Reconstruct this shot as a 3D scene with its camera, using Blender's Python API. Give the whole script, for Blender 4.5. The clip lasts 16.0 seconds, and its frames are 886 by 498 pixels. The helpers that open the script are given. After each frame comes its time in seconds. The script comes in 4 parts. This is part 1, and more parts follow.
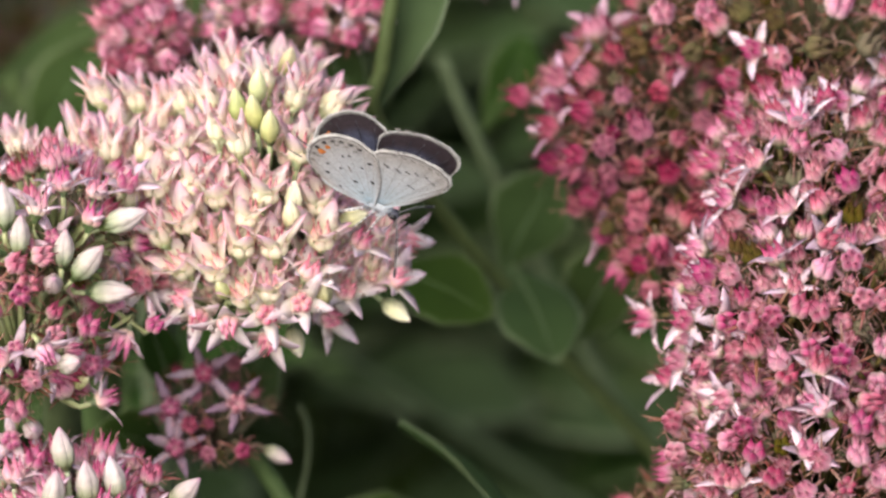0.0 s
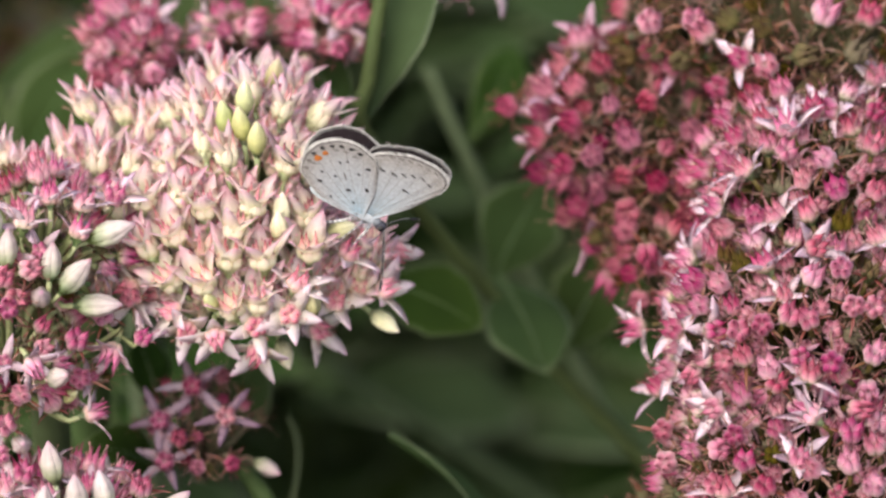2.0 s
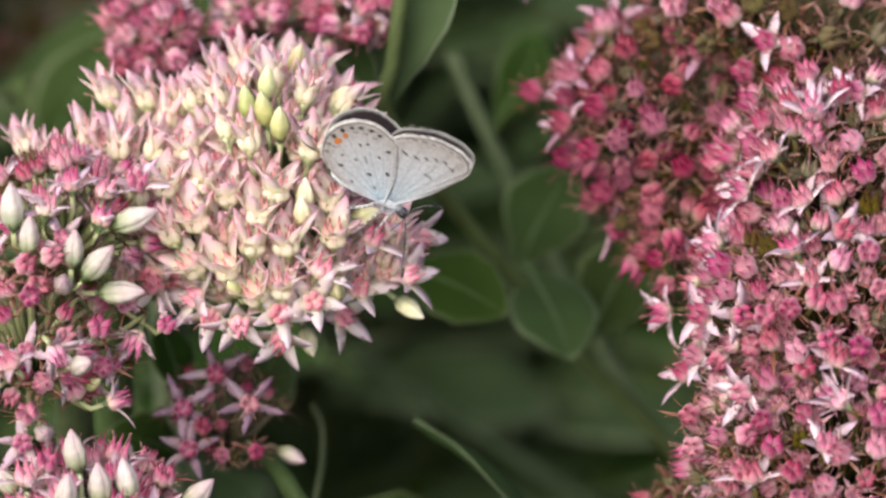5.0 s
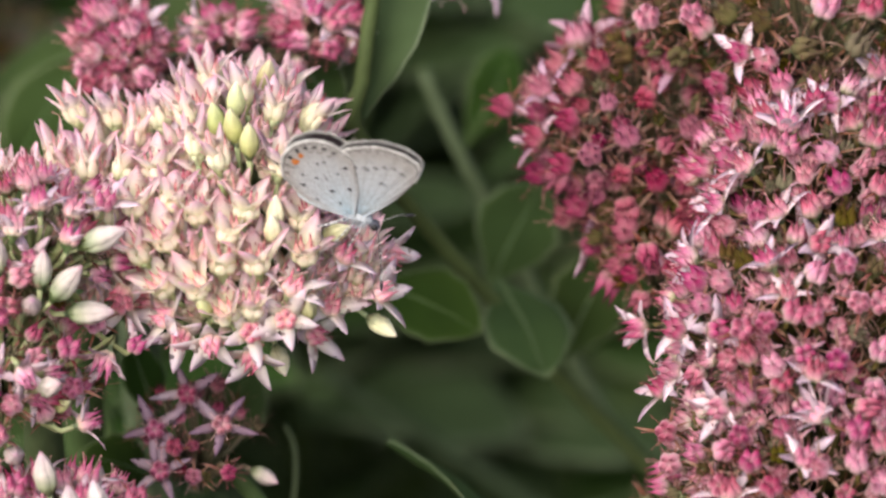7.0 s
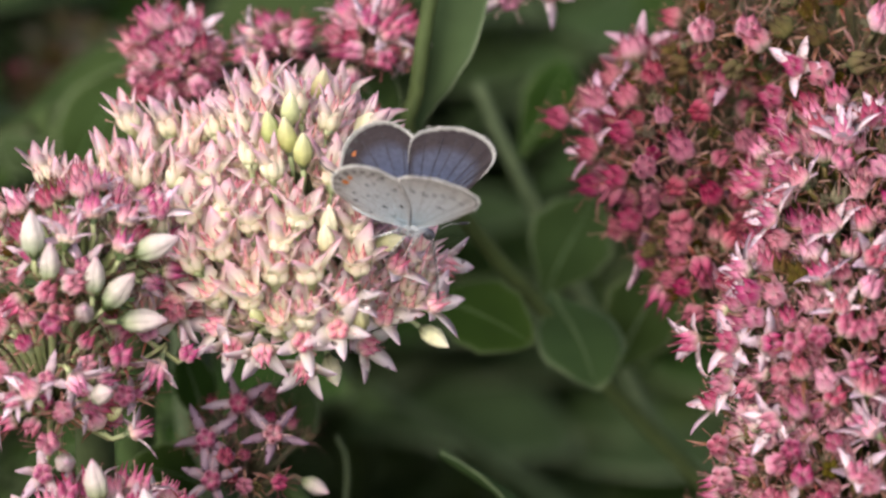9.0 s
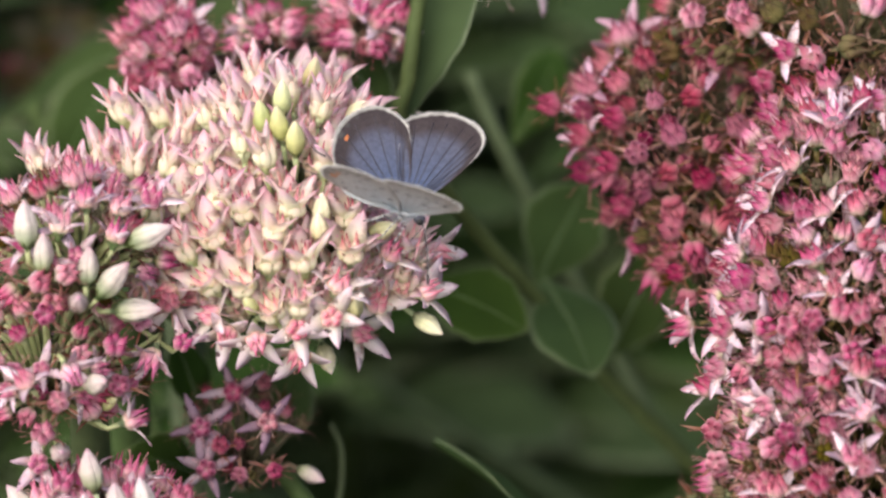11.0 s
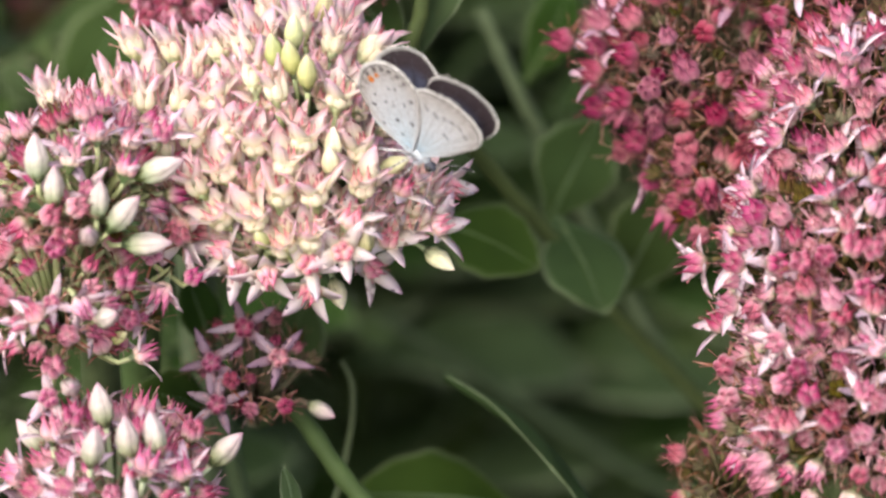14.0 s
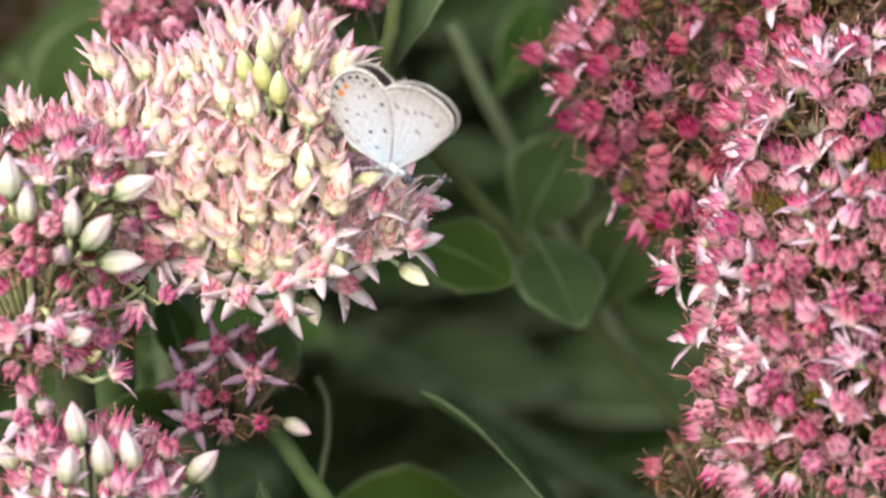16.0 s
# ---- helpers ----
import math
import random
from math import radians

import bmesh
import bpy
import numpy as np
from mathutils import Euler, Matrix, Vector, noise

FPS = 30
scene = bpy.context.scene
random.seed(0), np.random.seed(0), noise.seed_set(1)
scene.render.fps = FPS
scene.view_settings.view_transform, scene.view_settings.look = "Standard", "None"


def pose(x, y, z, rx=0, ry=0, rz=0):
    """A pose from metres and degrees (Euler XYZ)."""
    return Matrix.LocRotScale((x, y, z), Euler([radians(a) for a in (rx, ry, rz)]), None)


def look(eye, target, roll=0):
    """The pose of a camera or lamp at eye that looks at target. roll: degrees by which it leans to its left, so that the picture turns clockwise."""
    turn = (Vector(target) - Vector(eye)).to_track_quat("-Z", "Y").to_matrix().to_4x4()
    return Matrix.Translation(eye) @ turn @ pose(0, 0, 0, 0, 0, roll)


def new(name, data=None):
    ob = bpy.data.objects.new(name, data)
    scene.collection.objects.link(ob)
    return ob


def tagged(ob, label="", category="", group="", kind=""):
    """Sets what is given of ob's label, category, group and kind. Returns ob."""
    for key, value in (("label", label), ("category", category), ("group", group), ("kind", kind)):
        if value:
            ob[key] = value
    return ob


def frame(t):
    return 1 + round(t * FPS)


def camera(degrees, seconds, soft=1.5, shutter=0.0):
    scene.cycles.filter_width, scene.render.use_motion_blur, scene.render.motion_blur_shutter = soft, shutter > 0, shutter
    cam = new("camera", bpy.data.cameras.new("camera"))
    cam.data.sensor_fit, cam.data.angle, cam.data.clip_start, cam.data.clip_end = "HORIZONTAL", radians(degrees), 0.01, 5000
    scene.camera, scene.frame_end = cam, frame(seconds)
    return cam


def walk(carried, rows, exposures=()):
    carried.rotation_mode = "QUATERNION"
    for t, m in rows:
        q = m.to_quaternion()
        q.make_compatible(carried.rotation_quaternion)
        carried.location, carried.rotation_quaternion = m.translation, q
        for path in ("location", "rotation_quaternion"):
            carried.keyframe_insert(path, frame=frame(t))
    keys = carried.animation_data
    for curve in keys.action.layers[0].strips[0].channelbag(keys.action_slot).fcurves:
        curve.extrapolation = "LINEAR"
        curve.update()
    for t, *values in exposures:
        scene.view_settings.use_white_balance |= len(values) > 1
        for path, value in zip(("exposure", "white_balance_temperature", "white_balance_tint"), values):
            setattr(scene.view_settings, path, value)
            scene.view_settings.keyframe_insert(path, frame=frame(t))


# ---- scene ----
# metres to a millimetre, and the slope of the view on the flower bed
MM = 0.001
PITCH = radians(32)
AIM = Vector((0, 0, 0.42))
AHEAD = Vector((0, math.cos(PITCH), -math.sin(PITCH)))
RISE = Vector((0, math.sin(PITCH), math.cos(PITCH)))
SIDE = Vector((1, 0, 0))
REACH = 0.6
EYE = AIM - AHEAD * REACH
STEP = 0.0765 * MM

# ---- camera: a long lens held by hand, which swings, rolls and creeps closer ----
cam = camera(11.42, 16.0, soft=2.6)
cam.data.dof.use_dof = True
cam.data.dof.focus_distance = 0.578
cam.data.dof.aperture_fstop = 13.0
cam.data.dof.aperture_blades = 0

# seconds, aim to the side and upwards (mm), nearness, roll in degrees
SWING = [
    (0, 0, 0, 1, -0),
    (0.5, 0.71, 1.76, 1.0004, 0.04),
    (1, 2.69, 3.03, 1.0025, -0.28),
    (1.5, 1.87, 2.84, 1.0026, -0.36),
    (2, 1.58, 1.45, 1.002, -0.34),
    (2.5, -1.12, 0.46, 1.0019, -0.22),
    (3, 2.16, 0.04, 1.0041, -0.44),
    (3.5, 2.3, -1.42, 1.0048, -0.66),
    (4, 0.91, -0.66, 1.006, -0.62),
    (4.2, -0.8, -0.3, 1.0053, -0.67),
    (6.3, -1.27, -1.34, 1.0178, -0.91),
    (6.5, -0.04, 2.17, 1.0184, -1.03),
    (7, 1.97, 1.74, 1.0191, -1.13),
    (7.5, 3.84, 2.36, 1.0183, -1.25),
    (8, 2.75, 2.25, 1.0191, -1.39),
    (8.5, 0.4, 2.07, 1.0181, -1.12),
    (9, -5.07, 3.33, 1.0207, -1.04),
    (9.2, -8.65, 3.17, 1.0197, -0.82),
    (11.3, -3.88, 1.24, 1.0194, -1.51),
    (11.5, -4.37, 0.13, 1.0194, -1.41),
    (12, -5.79, 2.05, 1.0202, -1.53),
    (12.5, -6.76, -0.24, 1.0198, -1.29),
    (13, -5.95, -3.66, 1.0186, -1.35),
    (13.5, -4.39, -5.37, 1.0194, -1.46),
    (14, -5.89, -6.92, 1.0225, -1.41),
    (14.5, -3.61, -8.93, 1.0219, -1.54),
    (15, -2.27, -8.55, 1.024, -1.69),
    (15.5, -2.85, -6.78, 1.022, -1.93),
    (16, -2.39, -5, 1.0233, -1.79),
]


# the grip sinks a little on the way: seconds, mm
SINK = [(0, 0), (4, 2), (7, 4), (9, 5), (12.5, 7.5), (14.5, 10), (16, 9.5)]


def held(t, side, rise, near, roll):
    sink = float(np.interp(t, [s[0] for s in SINK], [s[1] for s in SINK]))
    eye = AIM - AHEAD * (REACH / near) - RISE * sink * MM
    return look(eye, AIM + SIDE * side * MM + RISE * rise * MM, roll)


BRIGHT = 0.51
WARM = 6850
walk(cam, [(t, held(t, a, b, n, r)) for t, a, b, n, r in SWING], exposures=[
    (t, BRIGHT + s, WARM, 10) for t, s in ((0.0, 0.0), (1.5, -0.08), (3.5, -0.1), (7.0, -0.08), (9.0, -0.14), (11.5, -0.05), (13.5, 0.09), (14.5, 0.17), (16.0, 0.2))])

# ---- daylight: bright thin cloud ----
SUN_UP, SUN_ROUND = 48, 213
world = bpy.data.worlds.new("sky")
scene.world = world
world.use_nodes = True
wn = world.node_tree
sky = wn.nodes.new("ShaderNodeTexSky")
sky.sky_type = "NISHITA"
sky.sun_disc = False
sky.sun_elevation = radians(SUN_UP)
sky.sun_rotation = radians(SUN_ROUND)
sky.air_density, sky.dust_density = 1.0, 4.0
back = wn.nodes["Background"]
wn.links.new(sky.outputs["Color"], back.inputs["Color"])
back.inputs["Strength"].default_value = 0.15
sun_data = bpy.data.lights.new("sun", "SUN")
sun_data.energy, sun_data.angle, sun_data.color = 3.05, radians(80), (1.0, 0.98, 0.94)
sun = new("sun", sun_data)
up, round_ = radians(SUN_UP), radians(SUN_ROUND)
toward_sun = Vector((math.sin(round_) * math.cos(up), math.cos(round_) * math.cos(up), math.sin(up)))
sun.matrix_world = look(toward_sun * 5, (0, 0, 0))


# ---- materials ----
def nodes_of(name):
    m = bpy.data.materials.new(name)
    m.use_nodes = True
    t = m.node_tree
    return m, t, t.nodes["Principled BSDF"], t.nodes["Material Output"]


def living(name, stops, rough=0.5, glow=0.25, vary=0.25, hue=0.02, grain=900, bump=0.15, speck=0.12, wander=0.3, sheen=0.35, deep=0.0):
    """Plant or insect tissue: colours along the piece, a shift from piece to piece, grain, and light let through."""
    m, t, bsdf, out = nodes_of(name)
    n, link = t.nodes, t.links.new
    along = n.new("ShaderNodeAttribute")
    along.attribute_name = "along"
    ramp = n.new("ShaderNodeValToRGB")
    e = ramp.color_ramp.elements
    while len(e) < len(stops):
        e.new(0.5)
    for i, (pos, col) in enumerate(stops):
        e[i].position, e[i].color = pos, (*col, 1)
    coord = n.new("ShaderNodeTexCoord")
    wide = n.new("ShaderNodeTexNoise")
    wide.inputs["Scale"].default_value, wide.inputs["Detail"].default_value = grain * 0.25, 3
    fine = n.new("ShaderNodeTexNoise")
    fine.inputs["Scale"].default_value, fine.inputs["Detail"].default_value = grain, 2
    link(coord.outputs["Object"], wide.inputs["Vector"])
    link(coord.outputs["Object"], fine.inputs["Vector"])
    shift = n.new("ShaderNodeMath")
    shift.operation = "MULTIPLY_ADD"
    link(wide.outputs["Fac"], shift.inputs[0])
    shift.inputs[1].default_value = wander
    link(along.outputs["Fac"], shift.inputs[2])
    minus = n.new("ShaderNodeMath")
    minus.operation = "SUBTRACT"
    link(shift.outputs[0], minus.inputs[0])
    minus.inputs[1].default_value = wander / 2
    link(minus.outputs[0], ramp.inputs["Fac"])
    info = n.new("ShaderNodeObjectInfo")
    tint = n.new("ShaderNodeHueSaturation")
    link(ramp.outputs["Color"], tint.inputs["Color"])
    for socket, low, high in (("Hue", 0.5 - hue, 0.5 + hue), ("Value", 1 - vary, 1 + vary * 0.6), ("Saturation", 1 + vary, 1 - vary)):
        span = n.new("ShaderNodeMapRange")
        span.inputs["To Min"].default_value, span.inputs["To Max"].default_value = low, high
        if socket == "Hue":
            mixed = n.new("ShaderNodeMath")
            mixed.operation = "FRACT"
            seven = n.new("ShaderNodeMath")
            seven.operation = "MULTIPLY"
            seven.inputs[1].default_value = 7.31
            link(info.outputs["Random"], seven.inputs[0])
            link(seven.outputs[0], mixed.inputs[0])
            link(mixed.outputs[0], span.inputs["Value"])
        else:
            link(info.outputs["Random"], span.inputs["Value"])
        link(span.outputs["Result"], tint.inputs[socket])
    spot_ = n.new("ShaderNodeMapRange")
    spot_.inputs["From Min"].default_value, spot_.inputs["From Max"].default_value = 0.3, 0.7
    spot_.inputs["To Min"].default_value, spot_.inputs["To Max"].default_value = 1 - speck, 1 + speck
    link(fine.outputs["Fac"], spot_.inputs["Value"])
    mul = n.new("ShaderNodeMixRGB")
    mul.blend_type, mul.inputs["Fac"].default_value = "MULTIPLY", 1
    link(tint.outputs["Color"], mul.inputs["Color1"])
    link(spot_.outputs["Result"], mul.inputs["Color2"])
    link(mul.outputs["Color"], bsdf.inputs["Base Color"])
    bsdf.inputs["Roughness"].default_value = rough
    bsdf.inputs["Specular IOR Level"].default_value = sheen
    relief = n.new("ShaderNodeBump")
    relief.inputs["Strength"].default_value, relief.inputs["Distance"].default_value = bump, 0.0002
    link(fine.outputs["Fac"], relief.inputs["Height"])
    link(relief.outputs["Normal"], bsdf.inputs["Normal"])
    if deep:
        bsdf.inputs["Subsurface Weight"].default_value = deep
        bsdf.inputs["Subsurface Radius"].default_value = (1.0, 0.7, 0.6)
        bsdf.inputs["Subsurface Scale"].default_value = 0.0015
    if glow:
        thin = n.new("ShaderNodeBsdfTranslucent")
        link(mul.outputs["Color"], thin.inputs["Color"])
        mix = n.new("ShaderNodeMixShader")
        mix.inputs["Fac"].default_value = glow
        link(bsdf.outputs["BSDF"], mix.inputs[1])
        link(thin.outputs["BSDF"], mix.inputs[2])
        link(mix.outputs["Shader"], out.inputs["Surface"])
    return m


PETAL_CREAM = living("petal_cream_pink", [(0.0, (0.77, 0.84, 0.46)), (0.2, (0.93, 0.95, 0.7)), (0.44, (0.98, 0.94, 0.81)), (0.68, (0.98, 0.86, 0.86)), (1.0, (0.98, 0.65, 0.78))], glow=0.66, rough=0.6, sheen=0.1, vary=0.07, hue=0.024, wander=0.4, speck=0.05)
PETAL_BLUSH = living("petal_blush_pink", [(0.0, (0.88, 0.86, 0.62)), (0.25, (0.96, 0.9, 0.82)), (0.55, (0.97, 0.89, 0.91)), (0.85, (0.95, 0.83, 0.91)), (1.0, (0.92, 0.7, 0.83))], glow=0.6, rough=0.6, sheen=0.1, vary=0.08, hue=0.014, wander=0.25, speck=0.05)
PETAL_WHITE = living("petal_white_pink", [(0.0, (0.72, 0.62, 0.5)), (0.3, (0.8, 0.66, 0.7)), (0.75, (0.79, 0.62, 0.73)), (1.0, (0.68, 0.45, 0.57))], glow=0.38, rough=0.6, sheen=0.1, vary=0.16, wander=0.5, speck=0.1)
PETAL_LILAC = living("petal_lilac_pink", [(0.0, (0.62, 0.42, 0.42)), (0.4, (0.66, 0.42, 0.54)), (1.0, (0.62, 0.4, 0.52))], glow=0.35, rough=0.6, sheen=0.1, vary=0.2, wander=0.4, speck=0.08)
# lilac petals of the low shoot, its shade put into the colour
PETAL_LILAC_SHADED = living("petal_lilac_shaded", [(0.0, (0.36, 0.16, 0.21)), (0.35, (0.37, 0.27, 0.33)), (1.0, (0.31, 0.21, 0.29))], glow=0.2, sheen=0.08, wander=0.4)
CARPEL_SALMON = living("carpel_salmon", [(0.0, (0.88, 0.8, 0.54)), (0.3, (0.92, 0.7, 0.6)), (0.55, (0.9, 0.48, 0.53)), (0.8, (0.84, 0.3, 0.41)), (0.93, (0.5, 0.08, 0.16)), (1.0, (0.3, 0.04, 0.08))], glow=0.25, vary=0.1, hue=0.012, sheen=0.2, wander=0.25)
CARPEL_CREAM = living("carpel_cream", [(0.0, (0.84, 0.88, 0.58)), (0.35, (0.95, 0.87, 0.7)), (0.65, (0.95, 0.7, 0.64)), (0.85, (0.9, 0.46, 0.5)), (0.94, (0.5, 0.08, 0.16)), (1.0, (0.28, 0.03, 0.08))], glow=0.4, vary=0.1, hue=0.016, sheen=0.2, wander=0.35)
CARPEL_MAGENTA = living("carpel_magenta", [(0.0, (0.48, 0.48, 0.29)), (0.2, (0.62, 0.46, 0.42)), (0.42, (0.6, 0.28, 0.36)), (0.64, (0.55, 0.165, 0.27)), (0.8, (0.43, 0.105, 0.18)), (0.9, (0.17, 0.035, 0.065)), (1.0, (0.1, 0.02, 0.03))], glow=0.22, vary=0.2, hue=0.014, sheen=0.2, wander=0.65, speck=0.26, bump=0.5)
CARPEL_ROSE = living("carpel_rose", [(0.0, (0.72, 0.58, 0.46)), (0.3, (0.7, 0.4, 0.44)), (0.7, (0.62, 0.18, 0.32)), (1.0, (0.36, 0.05, 0.15))], glow=0.2, vary=0.14, hue=0.012, sheen=0.15, wander=0.55, speck=0.2, bump=0.4)
# deeper magenta pods, with the shade on the rear shoots put into the colour
CARPEL_DARK = living("carpel_magenta_shaded", [(0.0, (0.3, 0.25, 0.15)), (0.2, (0.38, 0.2, 0.2)), (0.42, (0.41, 0.12, 0.18)), (0.66, (0.36, 0.075, 0.135)), (0.82, (0.24, 0.04, 0.08)), (0.91, (0.09, 0.016, 0.035)), (1.0, (0.05, 0.01, 0.016))], glow=0.18, vary=0.18, hue=0.014, sheen=0.15, wander=0.55, speck=0.22, bump=0.5)
CARPEL_DRY = living("carpel_dry", [(0.0, (0.07, 0.08, 0.03)), (0.5, (0.12, 0.09, 0.035)), (1.0, (0.06, 0.03, 0.02))], glow=0.1, rough=0.7, sheen=0.15, wander=0.6, hue=0.025, vary=0.45)
PETAL_FADING = living("petal_fading_pink", [(0.0, (0.56, 0.36, 0.32)), (0.4, (0.66, 0.38, 0.45)), (1.0, (0.52, 0.24, 0.34))], glow=0.3, rough=0.6, sheen=0.15, vary=0.2, hue=0.012, wander=0.6)
PETAL_DRY = living("petal_withered", [(0.0, (0.16, 0.085, 0.05)), (0.4, (0.3, 0.13, 0.1)), (0.75, (0.38, 0.21, 0.18)), (1.0, (0.18, 0.07, 0.05))], glow=0.3, rough=0.7, sheen=0.1, vary=0.2, wander=0.9)
FILAMENT_RED = living("filament_withered", [(0.0, (0.45, 0.16, 0.16)), (0.7, (0.42, 0.14, 0.15)), (1.0, (0.2, 0.08, 0.06))], glow=0.15, vary=0.3, wander=0.5)
FILAMENT = living("filament_pink", [(0.0, (0.8, 0.55, 0.52)), (0.8, (0.7, 0.3, 0.32)), (1.0, (0.3, 0.07, 0.09))], glow=0.1)
BUD_WHITE = living("bud_white", [(0.0, (0.31, 0.4, 0.19)), (0.22, (0.49, 0.52, 0.36)), (0.45, (0.64, 0.57, 0.53)), (0.8, (0.66, 0.52, 0.55)), (1.0, (0.58, 0.32, 0.43))], glow=0.28, wander=0.35, sheen=0.2, vary=0.12)
BUD_GREEN = living("bud_green", [(0.0, (0.42, 0.5, 0.2)), (0.4, (0.66, 0.7, 0.34)), (0.75, (0.78, 0.78, 0.46)), (1.0, (0.84, 0.8, 0.58))], glow=0.3, sheen=0.2, wander=0.4)
BUD_CREAM = living("bud_cream", [(0.0, (0.42, 0.48, 0.2)), (0.4, (0.74, 0.72, 0.42)), (0.85, (0.82, 0.77, 0.56)), (1.0, (0.8, 0.6, 0.52))], glow=0.2)
SEPAL_PALE = living("sepal_pale", [(0.0, (0.42, 0.53, 0.24)), (1.0, (0.8, 0.84, 0.54))], glow=0.3, sheen=0.15)
SEPAL = living("sepal_green", [(0.0, (0.08, 0.13, 0.05)), (1.0, (0.2, 0.23, 0.11))], glow=0.1)
PEDICEL = living("pedicel_green", [(0.0, (0.26, 0.33, 0.15)), (1.0, (0.5, 0.55, 0.34))], glow=0.05)
PEDICEL_RED = living("pedicel_brown", [(0.0, (0.07, 0.08, 0.03)), (1.0, (0.15, 0.11, 0.05))], glow=0.05, wander=0.6)
STEM = living("stem_green", [(0.0, (0.058, 0.083, 0.036)), (1.0, (0.1, 0.135, 0.064))], rough=0.6, sheen=0.12, glow=0.0, grain=300)
# the last stops paint the light caught by the leaf's rim
LEAF = living("leaf_green_lit_rim", [(0.0, (0.033, 0.06, 0.018)), (0.6, (0.037, 0.065, 0.02)), (0.74, (0.048, 0.08, 0.028)), (0.9, (0.1, 0.135, 0.068)), (1.0, (0.2, 0.25, 0.14))], rough=0.7, sheen=0.06, glow=0.15, wander=0.12, vary=0.22, hue=0.012, grain=120, bump=0.3)
# shaded copy of STEM: darker green put in for stems deep in the bed
STEM_SHADE = living("stem_green_shaded", [(0.0, (0.026, 0.04, 0.017)), (1.0, (0.042, 0.06, 0.026))], rough=0.7, sheen=0.06, glow=0.0, grain=300)
LEAF_RIB = living("leaf_rib", [(0.0, (0.1, 0.15, 0.06)), (1.0, (0.055, 0.095, 0.035))], rough=0.45, glow=0.0, grain=300)
SOIL = living("soil", [(0.0, (0.022, 0.015, 0.011)), (0.5, (0.034, 0.024, 0.017)), (1.0, (0.05, 0.036, 0.026))], rough=0.9, glow=0.0, vary=0.0, hue=0.0, grain=160, bump=1.0, speck=0.5)


# ---- building blocks ----
class Build:
    """Vertices, faces, materials and the run along each piece, gathered into one mesh."""

    def __init__(self):
        self.v, self.f, self.m, self.a, self.roots = [], [], [], [], []

    def add(self, verts, faces, mat, along):
        k = len(self.v)
        self.roots.append(k)
        self.v += [tuple(p) for p in verts]
        self.a += list(along)
        self.f += [tuple(i + k for i in f) for f in faces]
        self.m += [mat] * len(faces)

    def tube(self, points, radii, sides, mat, a0=0.0, a1=1.0, flat=1.0):
        points = [Vector(p) for p in points]
        n = len(points)
        verts, along, faces = [], [], []
        ref = Vector((0.31, 0.17, 0.93))
        for i, p in enumerate(points):
            way = (points[min(i + 1, n - 1)] - points[max(i - 1, 0)]).normalized()
            if abs(way.dot(ref)) > 0.97:
                ref = Vector((0.93, 0.31, 0.17))
            x = way.cross(ref).normalized()
            y = way.cross(x)
            for s in range(sides):
                w = 2 * math.pi * s / sides
                verts.append(p + radii[i] * (math.cos(w) * x + flat * math.sin(w) * y))
                along.append(a0 + (a1 - a0) * i / (n - 1))
        for i in range(n - 1):
            for s in range(sides):
                q = (s + 1) % sides
                faces.append((i * sides + s, i * sides + q, (i + 1) * sides + q, (i + 1) * sides + s))
        faces.append(tuple(range(sides - 1, -1, -1)))
        faces.append(tuple((n - 1) * sides + s for s in range(sides)))
        self.add(verts, faces, mat, along)

    def mesh(self, name, mats, smooth=True, grown=True):
        """grown: the pieces hang together at their roots."""
        if grown:
            for k in self.roots[1:]:
                self.f.append((self.roots[0], k + 1, k))
                self.m.append(self.m[0])
        me = bpy.data.meshes.new(name)
        me.from_pydata(self.v, [], self.f)
        for m in mats:
            me.materials.append(m)
        me.polygons.foreach_set("material_index", self.m)
        me.polygons.foreach_set("use_smooth", [smooth] * len(self.f))
        me.attributes.new("along", "FLOAT", "POINT").data.foreach_set("value", self.a)
        me.update()
        return me


def part(name, me, parent, label="", m=None):
    ob = new(name, me)
    ob.parent = parent
    if m is not None:
        ob.matrix_local = m
    if label:
        tagged(ob, label)
    return ob


def thing(name, m, label, category, group="", kind=""):
    ob = new(name)
    ob.empty_display_size = 0.01
    ob.matrix_world = m
    return tagged(ob, label, category, group, kind)


def spot(x, y, w=0.0):
    """A place of the bed: x to the side and y down the slope in steps of 0.0765 mm from a corner, w mm nearer than the butterfly's plane."""
    way = AHEAD * REACH + SIDE * (x - 784) * STEP + RISE * (441 - y) * STEP
    return EYE + way * ((REACH - w * MM) / REACH)


def turned(axis, spin, at, size=1.0):
    z = Vector(axis).normalized()
    q = Vector((0, 0, 1)).rotation_difference(z)
    return Matrix.Translation(at) @ q.to_matrix().to_4x4() @ Matrix.Rotation(spin, 4, "Z") @ Matrix.Diagonal((size, size, size, 1))


# ---- florets: shared meshes, a few of each kind ----
PETAL_WIDE = (0.74, 0.92, 1.0, 0.95, 0.78, 0.48, 0.04)


